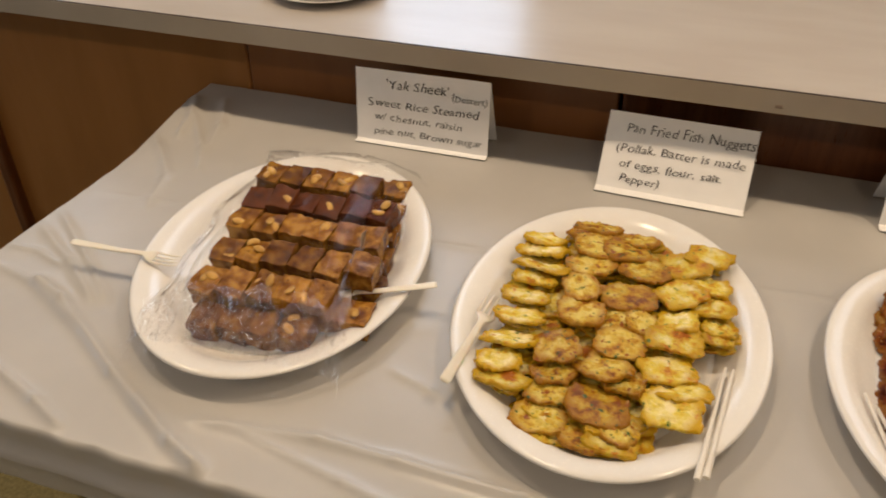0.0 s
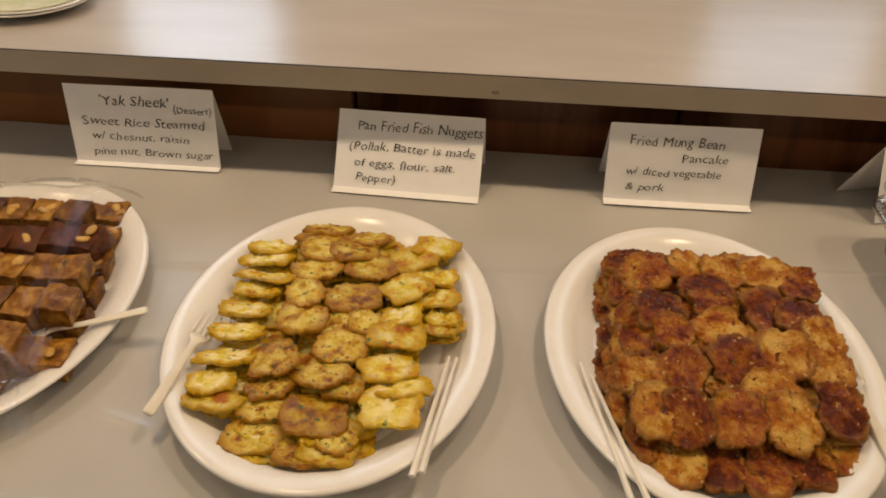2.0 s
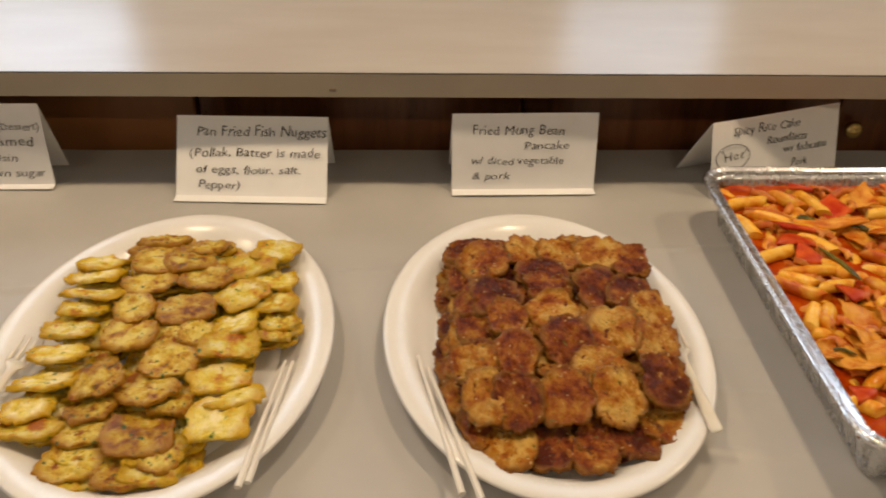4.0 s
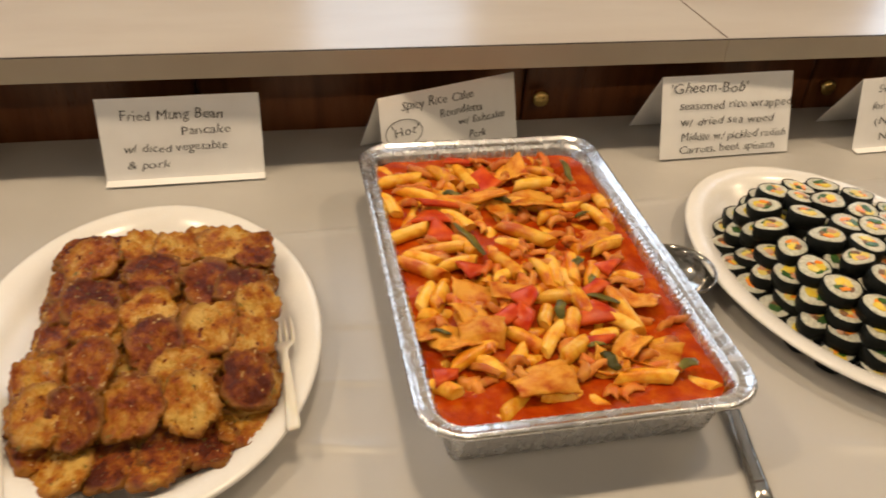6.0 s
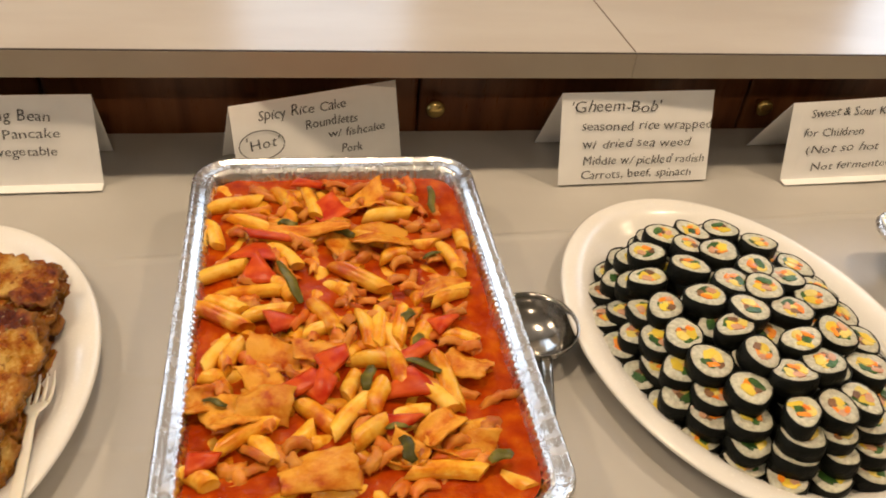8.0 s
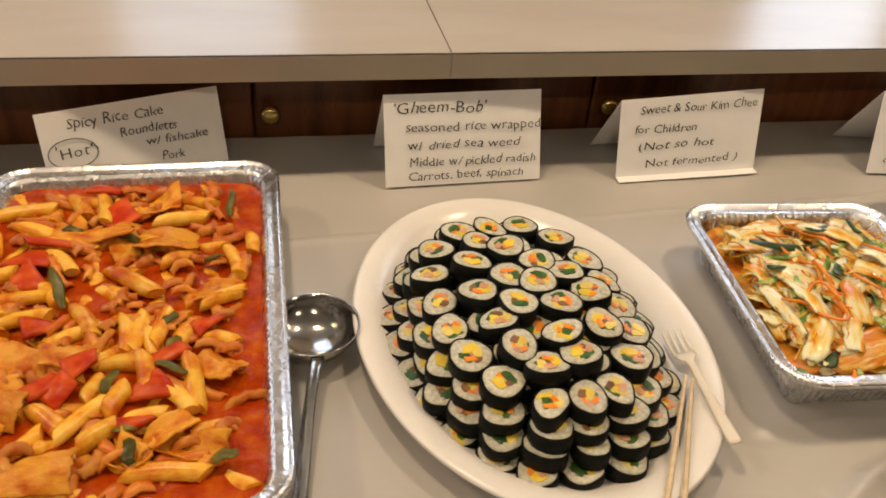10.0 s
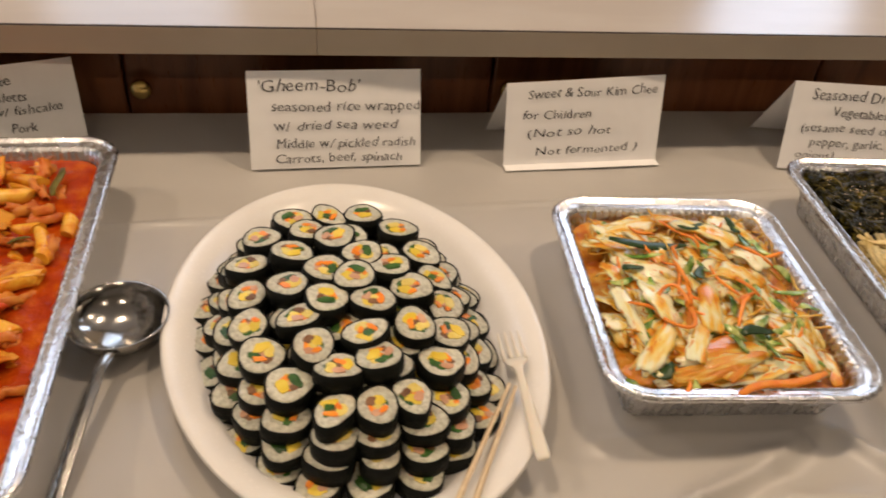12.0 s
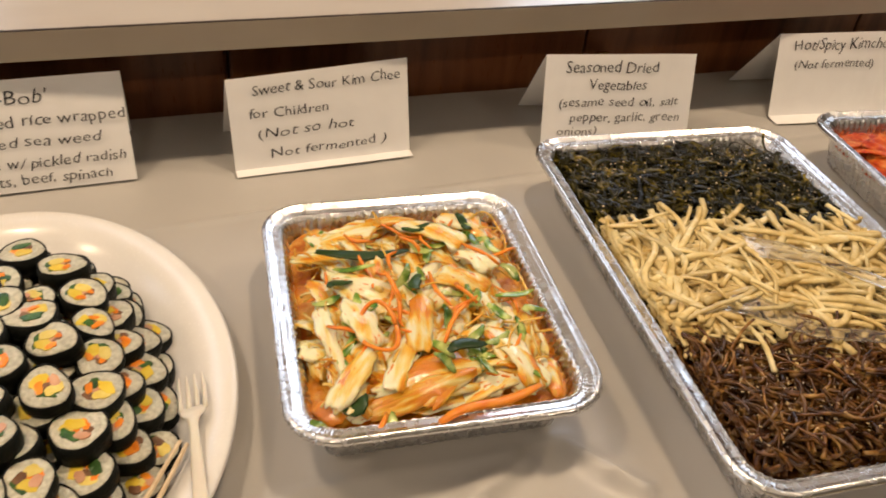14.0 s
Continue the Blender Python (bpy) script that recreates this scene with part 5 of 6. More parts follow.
def roll_slice(k):
    """Meshes of one slice: wrapper, rice and fillings."""
    n = 30
    sq = uni(0.74, 0.98)
    ang = uni(0, 6.28)

    def rim(r, z, bump=0.0):
        out = []
        for i in range(n):
            a = 2 * math.pi * i / n
            f = 1.04 + 0.05 * math.sin(3 * a + k) + 0.06 * nz(1.5 * math.cos(a) + k, 1.5 * math.sin(a))
            x, y = r * f * math.cos(a), r * f * sq * math.sin(a)
            out.append((x * math.cos(ang) - y * math.sin(ang), x * math.sin(ang) + y * math.cos(ang), z + bump * nz(x * 300 + k, y * 300)))
        return out

    h = ROLL_T / 2
    wrap = loft("wrapper", [rim(ROLL_R - 0.0018, h - 0.0012), rim(ROLL_R - 0.0012, h + 0.0004), rim(ROLL_R, h), rim(ROLL_R + 0.0006, 0), rim(ROLL_R, -h), rim(ROLL_R - 0.0008, -h)], True, (False, True))
    rice = loft("rice", [rim(ROLL_R - 0.0014, -h + 0.001), rim(ROLL_R - 0.0014, h - 0.0006, 0.0008), rim(ROLL_R - 0.003, h + 0.0004, 0.0012), rim(ROLL_R * 0.6, h + 0.0005, 0.0012), rim(ROLL_R * 0.25, h + 0.0004, 0.001)], True, (True, True))
    fill = []
    kinds = [("radish", RADISH, 0.0088, 0.0068), ("carrot", CARROT, 0.0070, 0.0042), ("omelette", OMELETTE, 0.0080, 0.0066), ("ham", HAM, 0.0066, 0.0050), ("spinach", SPINACH, 0.0095, 0.0060), ("beef", BEEF, 0.0062, 0.0052), ("carrot", CARROT, 0.0050, 0.0036)]
    RNG.shuffle(kinds)
    ox, oy, tw0 = uni(-0.0015, 0.0015), uni(-0.0015, 0.0015), uni(0, 6.28)
    for q, (nm, mat, a, b) in enumerate(kinds):
        aa = tw0 + q * 2 * math.pi / 6 + uni(-0.2, 0.2)
        rr = uni(0.0048, 0.0084) if q < 6 else 0.001
        cx, cy, tw = ox + rr * math.cos(aa), oy + rr * 0.9 * math.sin(aa), aa + 1.57 + uni(-0.5, 0.5)
        m = 12
        a, b = a * 0.84, b * 0.70

        def blob(s, z):
            out = []
            for i in range(m):
                t = 2 * math.pi * (i + 0.5) / m
                c, d = math.cos(t), math.sin(t)
                sqr = (abs(c) ** 3 + abs(d) ** 3) ** (-1 / 3)
                f = sqr * (1 + (0.6 if nm == "spinach" else 0.42) * nz(1.7 * c + q * 3 + k, 1.7 * d, k + q))
                x, y = a * s * f * c, b * s * f * d
                out.append((cx + x * math.cos(tw) - y * math.sin(tw), cy + x * math.sin(tw) + y * math.cos(tw), z + 0.0005 * nz(x * 700 + k, y * 700)))
            return out

        top = h + 0.0007 + 0.0004 * (q % 3)
        me = loft(nm, [blob(1.0, h - 0.002), blob(1.0, top), blob(0.5, top + 0.0002)], True, (False, True))
        me.set_sharp_from_angle(angle=radians(40))
        fill.append((nm, mat, me))
    return wrap, rice, fill


SLICES = []
for k in range(14):
    wrap, rice, fill = roll_slice(k)
    ob = empty("rice_roll_slice", pose(0, 0, -5), "thick seaweed rice roll slice with bright vegetable fillings", "rice roll", "seaweed rice rolls")
    part("seaweed", wrap, NORI, ob)
    part("rice", rice, RICE, ob)
    for nm, mat, me in fill:
        part(nm, me, mat, ob)
    SLICES.append(ob)

ROLL_TOP = [(1.709, -0.269), (1.738, -0.286), (1.694, -0.308), (1.762, -0.319), (1.725, -0.342), (1.787, -0.339), (1.691, -0.359), (1.752, -0.357), (1.805, -0.369), (1.724, -0.385), (1.767, -0.39), (1.7, -0.405), (1.801, -0.418), (1.757, -0.43), (1.71, -0.439), (1.765, -0.457), (1.731, -0.466)]
ROLL_C = (1.745, -0.370)
PITCH = 0.0405
used = 0


def lay_slice(m):
    """Lay the next slice: the first ones made, then copies of them."""
    global used
    if used < len(SLICES):
        SLICES[used].matrix_basis = m
    else:
        copy_thing(SLICES[RNG.randrange(len(SLICES))], m)
    used += 1


# the upper tier lies side by side, gently domed
for x, y in ROLL_TOP:
    dx, dy = x - ROLL_C[0], y - ROLL_C[1]
    e = math.hypot(dx / 0.085, dy / 0.125)
    lay_slice(pose(x, y - 0.004, 0.8395 - 0.013 * e * e + uni(-0.001, 0.001), -8 * dy / 0.1 + uni(-4, 4), 11 * dx / 0.08 + uni(-4, 4), uni(0, 360)))
# the tiers beneath it step outwards, ring by ring
for tier in range(4):
    for inner in (0, 1, 2) if tier == 3 else (0, 1):
        ax, ay = 0.0755 + 0.0117 * (4 - tier) - 0.037 * inner, 0.1226 + 0.0104 * (4 - tier) - 0.037 * inner
        count = round(2 * math.pi * math.sqrt((ax * ax + ay * ay) / 2) * 1.04 / PITCH)
        steps, sweep = [], 0.0
        for i in range(720):
            a = 2 * math.pi * i / 720
            steps.append(sweep)
            sweep += math.hypot(ax * math.sin(a), ay * math.cos(a))
        for k in range(count):
            want = sweep * ((k + 0.5 * (tier % 2) + uni(-0.15, 0.15)) % count) / count
            a = 2 * math.pi * sum(1 for q in steps if q < want) / 720
            x, y = ax * math.cos(a) * uni(0.975, 1.03), ay * math.sin(a) * uni(0.975, 1.03)
            full = 1 + 0.11 * abs(math.sin(2 * a)) if y > 0 else 1.03 + 0.03 * abs(math.sin(2 * a))
            x, y = x * full, y * full
            wx, wy = x * math.cos(0.10) - y * math.sin(0.10), x * math.sin(0.10) + y * math.cos(0.10)
            lean = uni(-5, 5) + 9 * (x / ax) ** 2 - (2 if y < -0.08 else 0)
            lay_slice(pose(ROLL_C[0] + wx, ROLL_C[1] + wy, 0.7665 + 0.0172 * tier + uni(-0.0016, 0.0016), 0, 0, math.degrees(a)) @ pose(0, 0, 0, uni(-5, 5), lean, 0) @ pose(0, 0, 0, 0, 0, uni(0, 360)))


def heap_paths(key, count, v0, v1, low, high, length, wiggle, slope=0.0, seed=1, aim=(0, 6.28), rise=0.15):
    rn = random.Random(seed)
    px, py, pa, pw, pl, pd = PANS[key]
    W, H = pw / 2 - 0.032, pl / 2 - 0.034
    out = []
    for k in range(count):
        u, v = rn.uniform(-1, 1), rn.uniform(v0, v1)
        a = rn.uniform(*aim)
        x, y = u * W, (v + slope * u) * H
        z = rn.uniform(low, high)
        L = length * rn.uniform(0.6, 1.3)
        step = L / 8
        x, y = x - 0.5 * L * math.cos(a), y - 0.5 * L * math.sin(a)
        curl = rn.uniform(-wiggle, wiggle)
        p = []
        dz = rn.uniform(-rise, rise)
        for i in range(9):
            p.append((max(-W - 0.004, min(W + 0.004, x)), max(-H - 0.004, min(H + 0.004, y)), z + 0.0267 * rise * math.sin(i * 0.7 + k)))
            a += curl * 0.35 + rn.uniform(-0.25, 0.25) * wiggle
            x, y, z = x + step * math.cos(a), y + step * math.sin(a), z + step * dz
        out.append(p)
    return out


# red rice cake pan
def in_pan(key, u, v, z):
    """A place in a pan, from shares of its inner width and length and a height above the table."""
    px, py, pa, pw, pl, pd = PANS[key]
    x, y = u * (pw / 2 - 0.034), v * (pl / 2 - 0.034)
    a = radians(pa)
    return px + x * math.cos(a) - y * math.sin(a), py + x * math.sin(a) + y * math.cos(a), TABLE + z


def pool(name, key, z, amp, freq, mat, label, category, seed, mound=0.0):
    px, py, pa, pw, pl, pd = PANS[key]
    nu, nv = 70, 100
    w, h = pw / 2 - 0.0205 - (pd - z) * 0.11, pl / 2 - 0.0205 - (pd - z) * 0.11
    rows = []
    for j in range(nv + 1):
        row = []
        for i in range(nu + 1):
            u, v = 2 * i / nu - 1, 2 * j / nv - 1
            # squeeze the corners round
            q = max(0.0, (abs(u) * w - (w - 0.032))) / 0.032
            p = max(0.0, (abs(v) * h - (h - 0.032))) / 0.032
            k = 1.0
            if q > 0 and p > 0:
                k = max(q, p) / math.hypot(q, p)
                x = math.copysign(w - 0.032 + 0.032 * q * k, u)
                y = math.copysign(h - 0.032 + 0.032 * p * k, v)
            else:
                x, y = u * w, v * h
            row.append((x, y, z + amp * nz(x * freq + seed, y * freq) + amp * 0.5 * nz(x * freq * 3, y * freq * 3, seed) + mound * (1 - u ** 4) * (1 - v ** 4)))
        rows.append(row)
    return put(name, loft(name, rows, False, (False, False)), mat, pose(px, py, TABLE + 0.0015, 0, 0, pa), label=label, category=category)


pool("chilli_sauce", "tteok", 0.0545, 0.0035, 22, SAUCE, "glossy orange-red chilli sauce filling the pan", "sauce", 3)


def tteok_mesh(k):
    """A rice cake stick with ends cut on a slant."""
    L, r, bow = uni(0.040, 0.054), uni(0.0078, 0.0094), uni(0.0, 0.003)
    rings = []
    for i in range(9):
        t = i / 8
        bend = bow * math.sin(math.pi * t)
        ring = []
        for a in range(10):
            c, s = math.cos(2 * math.pi * a / 10), math.sin(2 * math.pi * a / 10)
            slant = (0.0055 * c if i in (0, 8) else 0.005 * c if i in (1, 7) else 0.0)
            rr = r * (0.84 if i in (0, 8) else 1.0) * (1 + 0.04 * nz(t * 4 + k, c, s))
            ring.append((-L / 2 + L * t + slant, rr * c + bend, rr * 0.92 * s))
        rings.append(ring)
    me = loft("rice_cake_stick", rings)
    me.set_sharp_from_angle(angle=radians(50))
    return me


tteok_me = [tteok_mesh(k) for k in range(8)]
fc_me = []
for k in range(6):
    s = uni(0, 9)
    fc_me.append(sheet("fishcake", 0.040, 0.033, 0.0022, lambda u, v, s=s, k=k: 0.0085 * math.sin((1.3 + 0.25 * k) * u + s) * (0.6 + 0.4 * v) + 0.004 * math.sin(2.2 * v + 2 * s) + 0.003 * u * v + 0.0022 * nz(3 * u + s, 3 * v), 14, 12,
                       lambda u, v, s=s: (0.010 * v * nz(s, 1) + 0.0022 * nz(2.5 * v, s) * u, 0.007 * u * nz(2, s) + 0.0024 * nz(2.5 * u, s, 2) * v - 0.004 * v * max(0, u) * abs(nz(s, 7)))))
pep_me = [sheet("pepper", uni(0.032, 0.05), uni(0.018, 0.026), 0.0030, lambda u, v, k=k: 0.002 * (1 - v * v) - 0.004 * u * u * (0.3 + 0.2 * k), 10, 6, lambda u, v, k=k: (0.004 * v * (1 if k % 2 else -1), -0.005 * v * u * (k % 3) + 0.002 * u * u)) for k in range(4)]
on_me = [sheet("onion", uni(0.022, 0.036), uni(0.010, 0.018), 0.0022, lambda u, v, k=k: 0.004 * (1 - v * v) - 0.004 * u * u + 0.002 * nz(3 * u, 3 * v, k), 10, 5, lambda u, v, k=k: (0.003 * nz(v * 2, k), -0.004 * u * u + 0.003 * nz(u * 3, k))) for k in range(4)]
sc_me = [tube("scallion", [(-0.016, 0, 0), (-0.008, 0.001 * k, 0.001), (0, 0.0015, 0.0015), (0.009, -0.0007 * k, 0.001), (0.017, 0.001, -0.001)], [0.0026, 0.0044, 0.0050, 0.0046, 0.0028], 8, 0.22) for k in range(4)]
spots = []


def free(u, v, key, gap):
    x, y, _ = in_pan(key, u, v, 0)
    if any((x - a) ** 2 + (y - b) ** 2 < gap * gap for a, b in spots):
        return False
    spots.append((x, y))
    return True


ST = "glossy orange rice cake stick coated in chilli sauce"
# the sticks that show on top (place, length, turn), then the ones half sunk between them
STICKS = [(1.216, -0.135, 0.052, 17), (1.274, -0.132, 0.043, -65), (1.3, -0.137, 0.057, -79), (1.244, -0.179, 0.061, -30), (1.196, -0.194, 0.044, -76), (1.389, -0.169, 0.049, 13), (1.397, -0.128, 0.052, -16), (1.271, -0.236, 0.039, -55), (1.21, -0.261, 0.041, 15), (1.239, -0.292, 0.054, -2), (1.212, -0.328, 0.049, -38), (1.216, -0.314, 0.032, -32), (1.21, -0.376, 0.043, 60), (1.224, -0.382, 0.042, 63), (1.254, -0.328, 0.044, 8), (1.308, -0.35, 0.043, 26), (1.272, -0.292, 0.032, -58), (1.348, -0.279, 0.055, -44), (1.348, -0.355, 0.049, -84), (1.36, -0.354, 0.048, -100), (1.383, -0.353, 0.047, 74), (1.353, -0.396, 0.047, -11)]
STICKS2 = [(1.415, -0.428, 0.051, -82), (1.327, -0.462, 0.046, 52), (1.3, -0.459, 0.035, -45), (1.24, -0.475, 0.062, 31), (1.352, -0.445, 0.038, 65), (1.33, -0.425, 0.029, 65), (1.4, -0.528, 0.05, -3), (1.341, -0.483, 0.027, 33), (1.433, -0.484, 0.026, 11), (1.388, -0.242, 0.035, 29), (1.448, -0.254, 0.04, -77), (1.401, -0.371, 0.03, 69), (1.379, -0.466, 0.012, 14), (1.404, -0.449, 0.022, -51), (1.253, -0.491, 0.026, -65), (1.37, -0.214, 0.047, -28), (1.438, -0.314, 0.044, 23), (1.466, -0.217, 0.027, -88), (1.203, -0.515, 0.025, -40), (1.372, -0.411, 0.038, -79), (1.274, -0.206, 0.049, -13), (1.438, -0.375, 0.028, -21), (1.31, -0.338, 0.039, -64)]


def rice_stick(x, y, z, length, turn, tilt=0.0):
    return put("rice_cake_stick", RNG.choice(tteok_me), TTEOK, pose(x, y, z, uni(-25, 25), tilt, turn) @ Matrix.Diagonal((length / 0.050, 1, 1, 1)), label=ST, category="rice cake stick", group="rice cake sticks")


for k, (x, y, length, turn) in enumerate(STICKS + STICKS2):
    rice_stick(x, y, 0.8095 + 0.002 * (k % 3), max(0.034, length * 1.14), turn, uni(-7, 7))
made = 0
for tries in range(3000):
    if made >= 105:
        break
    u, v = uni(-0.95, 0.90), uni(-0.95, 0.95)
    x, y, z = in_pan("tteok", u, v, 0.0505 + uni(-0.003, 0.004) - (0.005 if u > 0.62 else 0))
    if any(math.hypot(x - q[0], y - q[1]) < 0.017 for q in STICKS + STICKS2) or not free(u, v, "tteok", 0.022):
        continue
    rice_stick(x, y, z, uni(0.030, 0.050), uni(0, 360), uni(-18, 18))
    made += 1
FISHCAKE_SPOTS = [(1.362, -0.14, 0.046, 0.048, 5), (1.261, -0.389, 0.046, 0.052, -8), (1.226, -0.455, 0.041, 0.051, 25), (1.254, -0.447, 0.043, 0.041, -10), (1.297, -0.521, 0.057, 0.045, 5), (1.415, -0.501, 0.053, 0.034, -20), (1.401, -0.486, 0.04, 0.021, 40), (1.438, -0.412, 0.033, 0.052, 45), (1.298, -0.195, 0.027, 0.104, 80), (1.434, -0.303, 0.048, 0.032, 15), (1.205, -0.437, 0.034, 0.033, 10), (1.376, -0.215, 0.061, 0.053, 0), (1.304, -0.384, 0.047, 0.025, 0), (1.25, -0.412, 0.034, 0.035, 30), (1.334, -0.21, 0.036, 0.063, 20), (1.372, -0.507, 0.027, 0.041, 60)]
for x, y, w, d, turn in FISHCAKE_SPOTS:
    put("fishcake_slice", RNG.choice(fc_me), FISHCAKE, pose(x, y, 0.8140 + uni(-0.002, 0.004), uni(-15, 15), uni(-12, 12), turn) @ Matrix.Diagonal((w / 0.037, max(0.026, d * 0.85) / 0.033, 1, 1)), label="folded tan fishcake slice in chilli sauce", category="fishcake", group="fishcake slices")
PEPPERS = [(1.259, -0.207, 0.049, 0.021, -4), (1.245, -0.234, 0.036, 0.045, -40), (1.249, -0.27, 0.033, 0.032, -30), (1.316, -0.397, 0.037, 0.03, 35), (1.288, -0.426, 0.029, 0.025, 30), (1.304, -0.429, 0.029, 0.027, 60), (1.38, -0.431, 0.027, 0.041, 80), (1.369, -0.477, 0.03, 0.012, 10), (1.321, -0.163, 0.032, 0.046, -60), (1.424, -0.355, 0.026, 0.021, 20), (1.273, -0.342, 0.032, 0.024, 10), (1.304, -0.106, 0.045, 0.02, -5), (1.391, -0.396, 0.031, 0.022, 30), (1.207, -0.503, 0.029, 0.022, 10)]
for x, y, w, d, turn in PEPPERS:
    put("pepper_strip", RNG.choice(pep_me), PEPPER, pose(x, y, 0.8165 + uni(0, 0.002), uni(-16, 16), uni(-12, 12), turn) @ Matrix.Diagonal((w / 0.041, max(0.013, d * 0.7) / 0.022, 1, 1)), label="shiny curved red pepper strip", category="pepper strip", group="red pepper strips")
for k in range(170):
    u, v = uni(-0.93, 0.95), uni(-0.95, 0.95)
    x, y, z = in_pan("tteok", u, v, uni(0.055, 0.064))
    put("onion_piece", RNG.choice(on_me), ONION, pose(x, y, z, uni(-30, 30), uni(-30, 30), uni(0, 360)) @ Matrix.Diagonal((uni(0.7, 1.2), uni(0.7, 1.1), 1, 1)), label="soft sauce-coated onion piece", category="onion", group="onion pieces")
SCALLIONS = [(1.335, -0.206, 0.026, -28), (1.275, -0.187, 0.016, -7), (1.276, -0.285, 0.069, -72), (1.345, -0.425, 0.03, 76), (1.391, -0.411, 0.046, -38), (1.369, -0.506, 0.03, -76), (1.442, -0.144, 0.051, -92), (1.445, -0.522, 0.016, 18), (1.212, -0.443, 0.018, -22), (1.395, -0.383, 0.016, 60), (1.389, -0.348, 0.019, 65), (1.427, -0.252, 0.015, 23), (1.364, -0.483, 0.019, 0)]
for x, y, length, turn in SCALLIONS:
    put("scallion_piece", RNG.choice(sc_me), SCALLION, pose(x, y, 0.8185, uni(-25, 25), uni(-8, 8), turn) @ Matrix.Diagonal((max(0.022, length) / 0.033, uni(0.8, 1.2), 1, 1)), label="dark green wilted scallion piece", category="scallion", group="dark scallion pieces")

# mild kimchi pan; the bed's colour carries the shade of the gaps
pool("kimchi_bed", "kimchi", 0.040, 0.004, 30, CABBAGE_HEAP, "packed orange-tinged kimchi filling the small pan, darkened for shade between the pieces", "kimchi", 5, 0.008)


def leaf_mesh(w, h):
    """A cut cabbage rib: thick and plain at one end, thin and frilled at the other."""
    s = uni(0, 20)
    curl = uni(0.0005, 0.0035)
    return sheet("cabbage", w, h, 0.0017, lambda u, v: curl * (1 - v * v) * (0.8 - 0.3 * u) + 0.003 * math.sin(1.3 * u + s) - 0.004 * u * u + 0.0030 * nz(3 * u + s, 4 * v) * (0.5 + 0.5 * u), 18, 8,
                 lambda u, v: (0.004 * nz(s, 3 * v), 0.006 * math.sin(1.5 * u + s) + h * v * (0.10 * u + 0.16 * nz(2.5 * u, s) - 0.20 * u ** 6) + 0.0025 * v * nz(8 * u, s) * max(0, u)))


cab_me = [leaf_mesh(uni(0.060, 0.084), uni(0.019, 0.031)) for k in range(24)]
car_me = [tube("carrot", [(-0.030 + 0.015 * i, 0.005 * math.sin(i * 0.9 + k), 0.003 * math.cos(i * 1.2 + k)) for i in range(5)], [0.0014, 0.0022, 0.0024, 0.0022, 0.0014], 6, 0.75) for k in range(5)]
leek_me = [tube("green_onion", [(-0.018 + 0.009 * i, 0.003 * math.sin(i + k), 0.003 * math.cos(i * 0.8 + k)) for i in range(5)], [0.0022, 0.0042, 0.0050, 0.0040, 0.0014], 8, 0.20) for k in range(4)]
CAB = "pale translucent cabbage piece tinged orange"
CABBAGE_RIBS = [(2.062, -0.26, 0.085, 10), (2.025, -0.285, 0.051, -27), (2.118, -0.235, 0.062, -2), (2.148, -0.276, 0.062, -50), (2.062, -0.34, 0.057, -23), (2.022, -0.395, 0.087, -94), (2.001, -0.396, 0.037, -84), (2.029, -0.444, 0.071, 52), (2.091, -0.456, 0.107, 3), (2.083, -0.469, 0.089, 8), (2.102, -0.397, 0.069, -101), (2.083, -0.431, 0.078, -120), (2.165, -0.435, 0.048, -68), (2.179, -0.471, 0.07, -88)]
SHORT_RIBS = [(2.112, -0.482, 0.078, 41), (2.071, -0.487, 0.088, 29), (2.139, -0.486, 0.081, 18), (2.026, -0.479, 0.061, 52), (2.159, -0.353, 0.045, -41), (2.178, -0.328, 0.043, -68), (2.109, -0.35, 0.05, -93), (1.987, -0.456, 0.029, 27), (1.997, -0.362, 0.037, -66), (2.188, -0.266, 0.05, -48), (2.023, -0.335, 0.04, -69), (2.171, -0.46, 0.054, -78), (2.1, -0.504, 0.079, 8), (2.054, -0.388, 0.062, -84), (2.154, -0.491, 0.059, -46), (2.071, -0.271, 0.043, -72), (2.094, -0.475, 0.04, -87)]


def cabbage(x, y, z, length, turn, wide=1.0, tilt=0.0):
    # keep both ends inside the foil walls
    px, py, pa, pw, pl, pd = PANS["kimchi"]
    hx, hy = abs(math.cos(radians(turn - pa))) * length / 2, abs(math.sin(radians(turn - pa))) * length / 2
    c, s = math.cos(radians(pa)), math.sin(radians(pa))
    lx, ly = (x - px) * c + (y - py) * s, (y - py) * c - (x - px) * s
    mx, my = max(0.0, pw / 2 - 0.029 - hx), max(0.0, pl / 2 - 0.030 - hy)
    lx, ly = max(-mx, min(mx, lx)), max(-my, min(my, ly))
    x, y = px + lx * c - ly * s, py + lx * s + ly * c
    return put("cabbage_piece", RNG.choice(cab_me), CABBAGE, pose(x, y, z, uni(-17, 17), tilt, turn + RNG.choice((0, 180))) @ Matrix.Diagonal((length / 0.072, wide, 1, 1)), label=CAB, category="cabbage", group="mild kimchi cabbage")


def kimchi_top(x, y):
    """Height of the heap above the pan's floor at a place."""
    px, py, pa, pw, pl, pd = PANS["kimchi"]
    a = radians(-pa)
    u, v = ((x - px) * math.cos(a) - (y - py) * math.sin(a)) / (pw / 2 - 0.02), ((x - px) * math.sin(a) + (y - py) * math.cos(a)) / (pl / 2 - 0.02)
    return TABLE + 0.050 + 0.018 * max(0.0, 1 - abs(u) ** 4) * max(0.0, 1 - abs(v) ** 4)


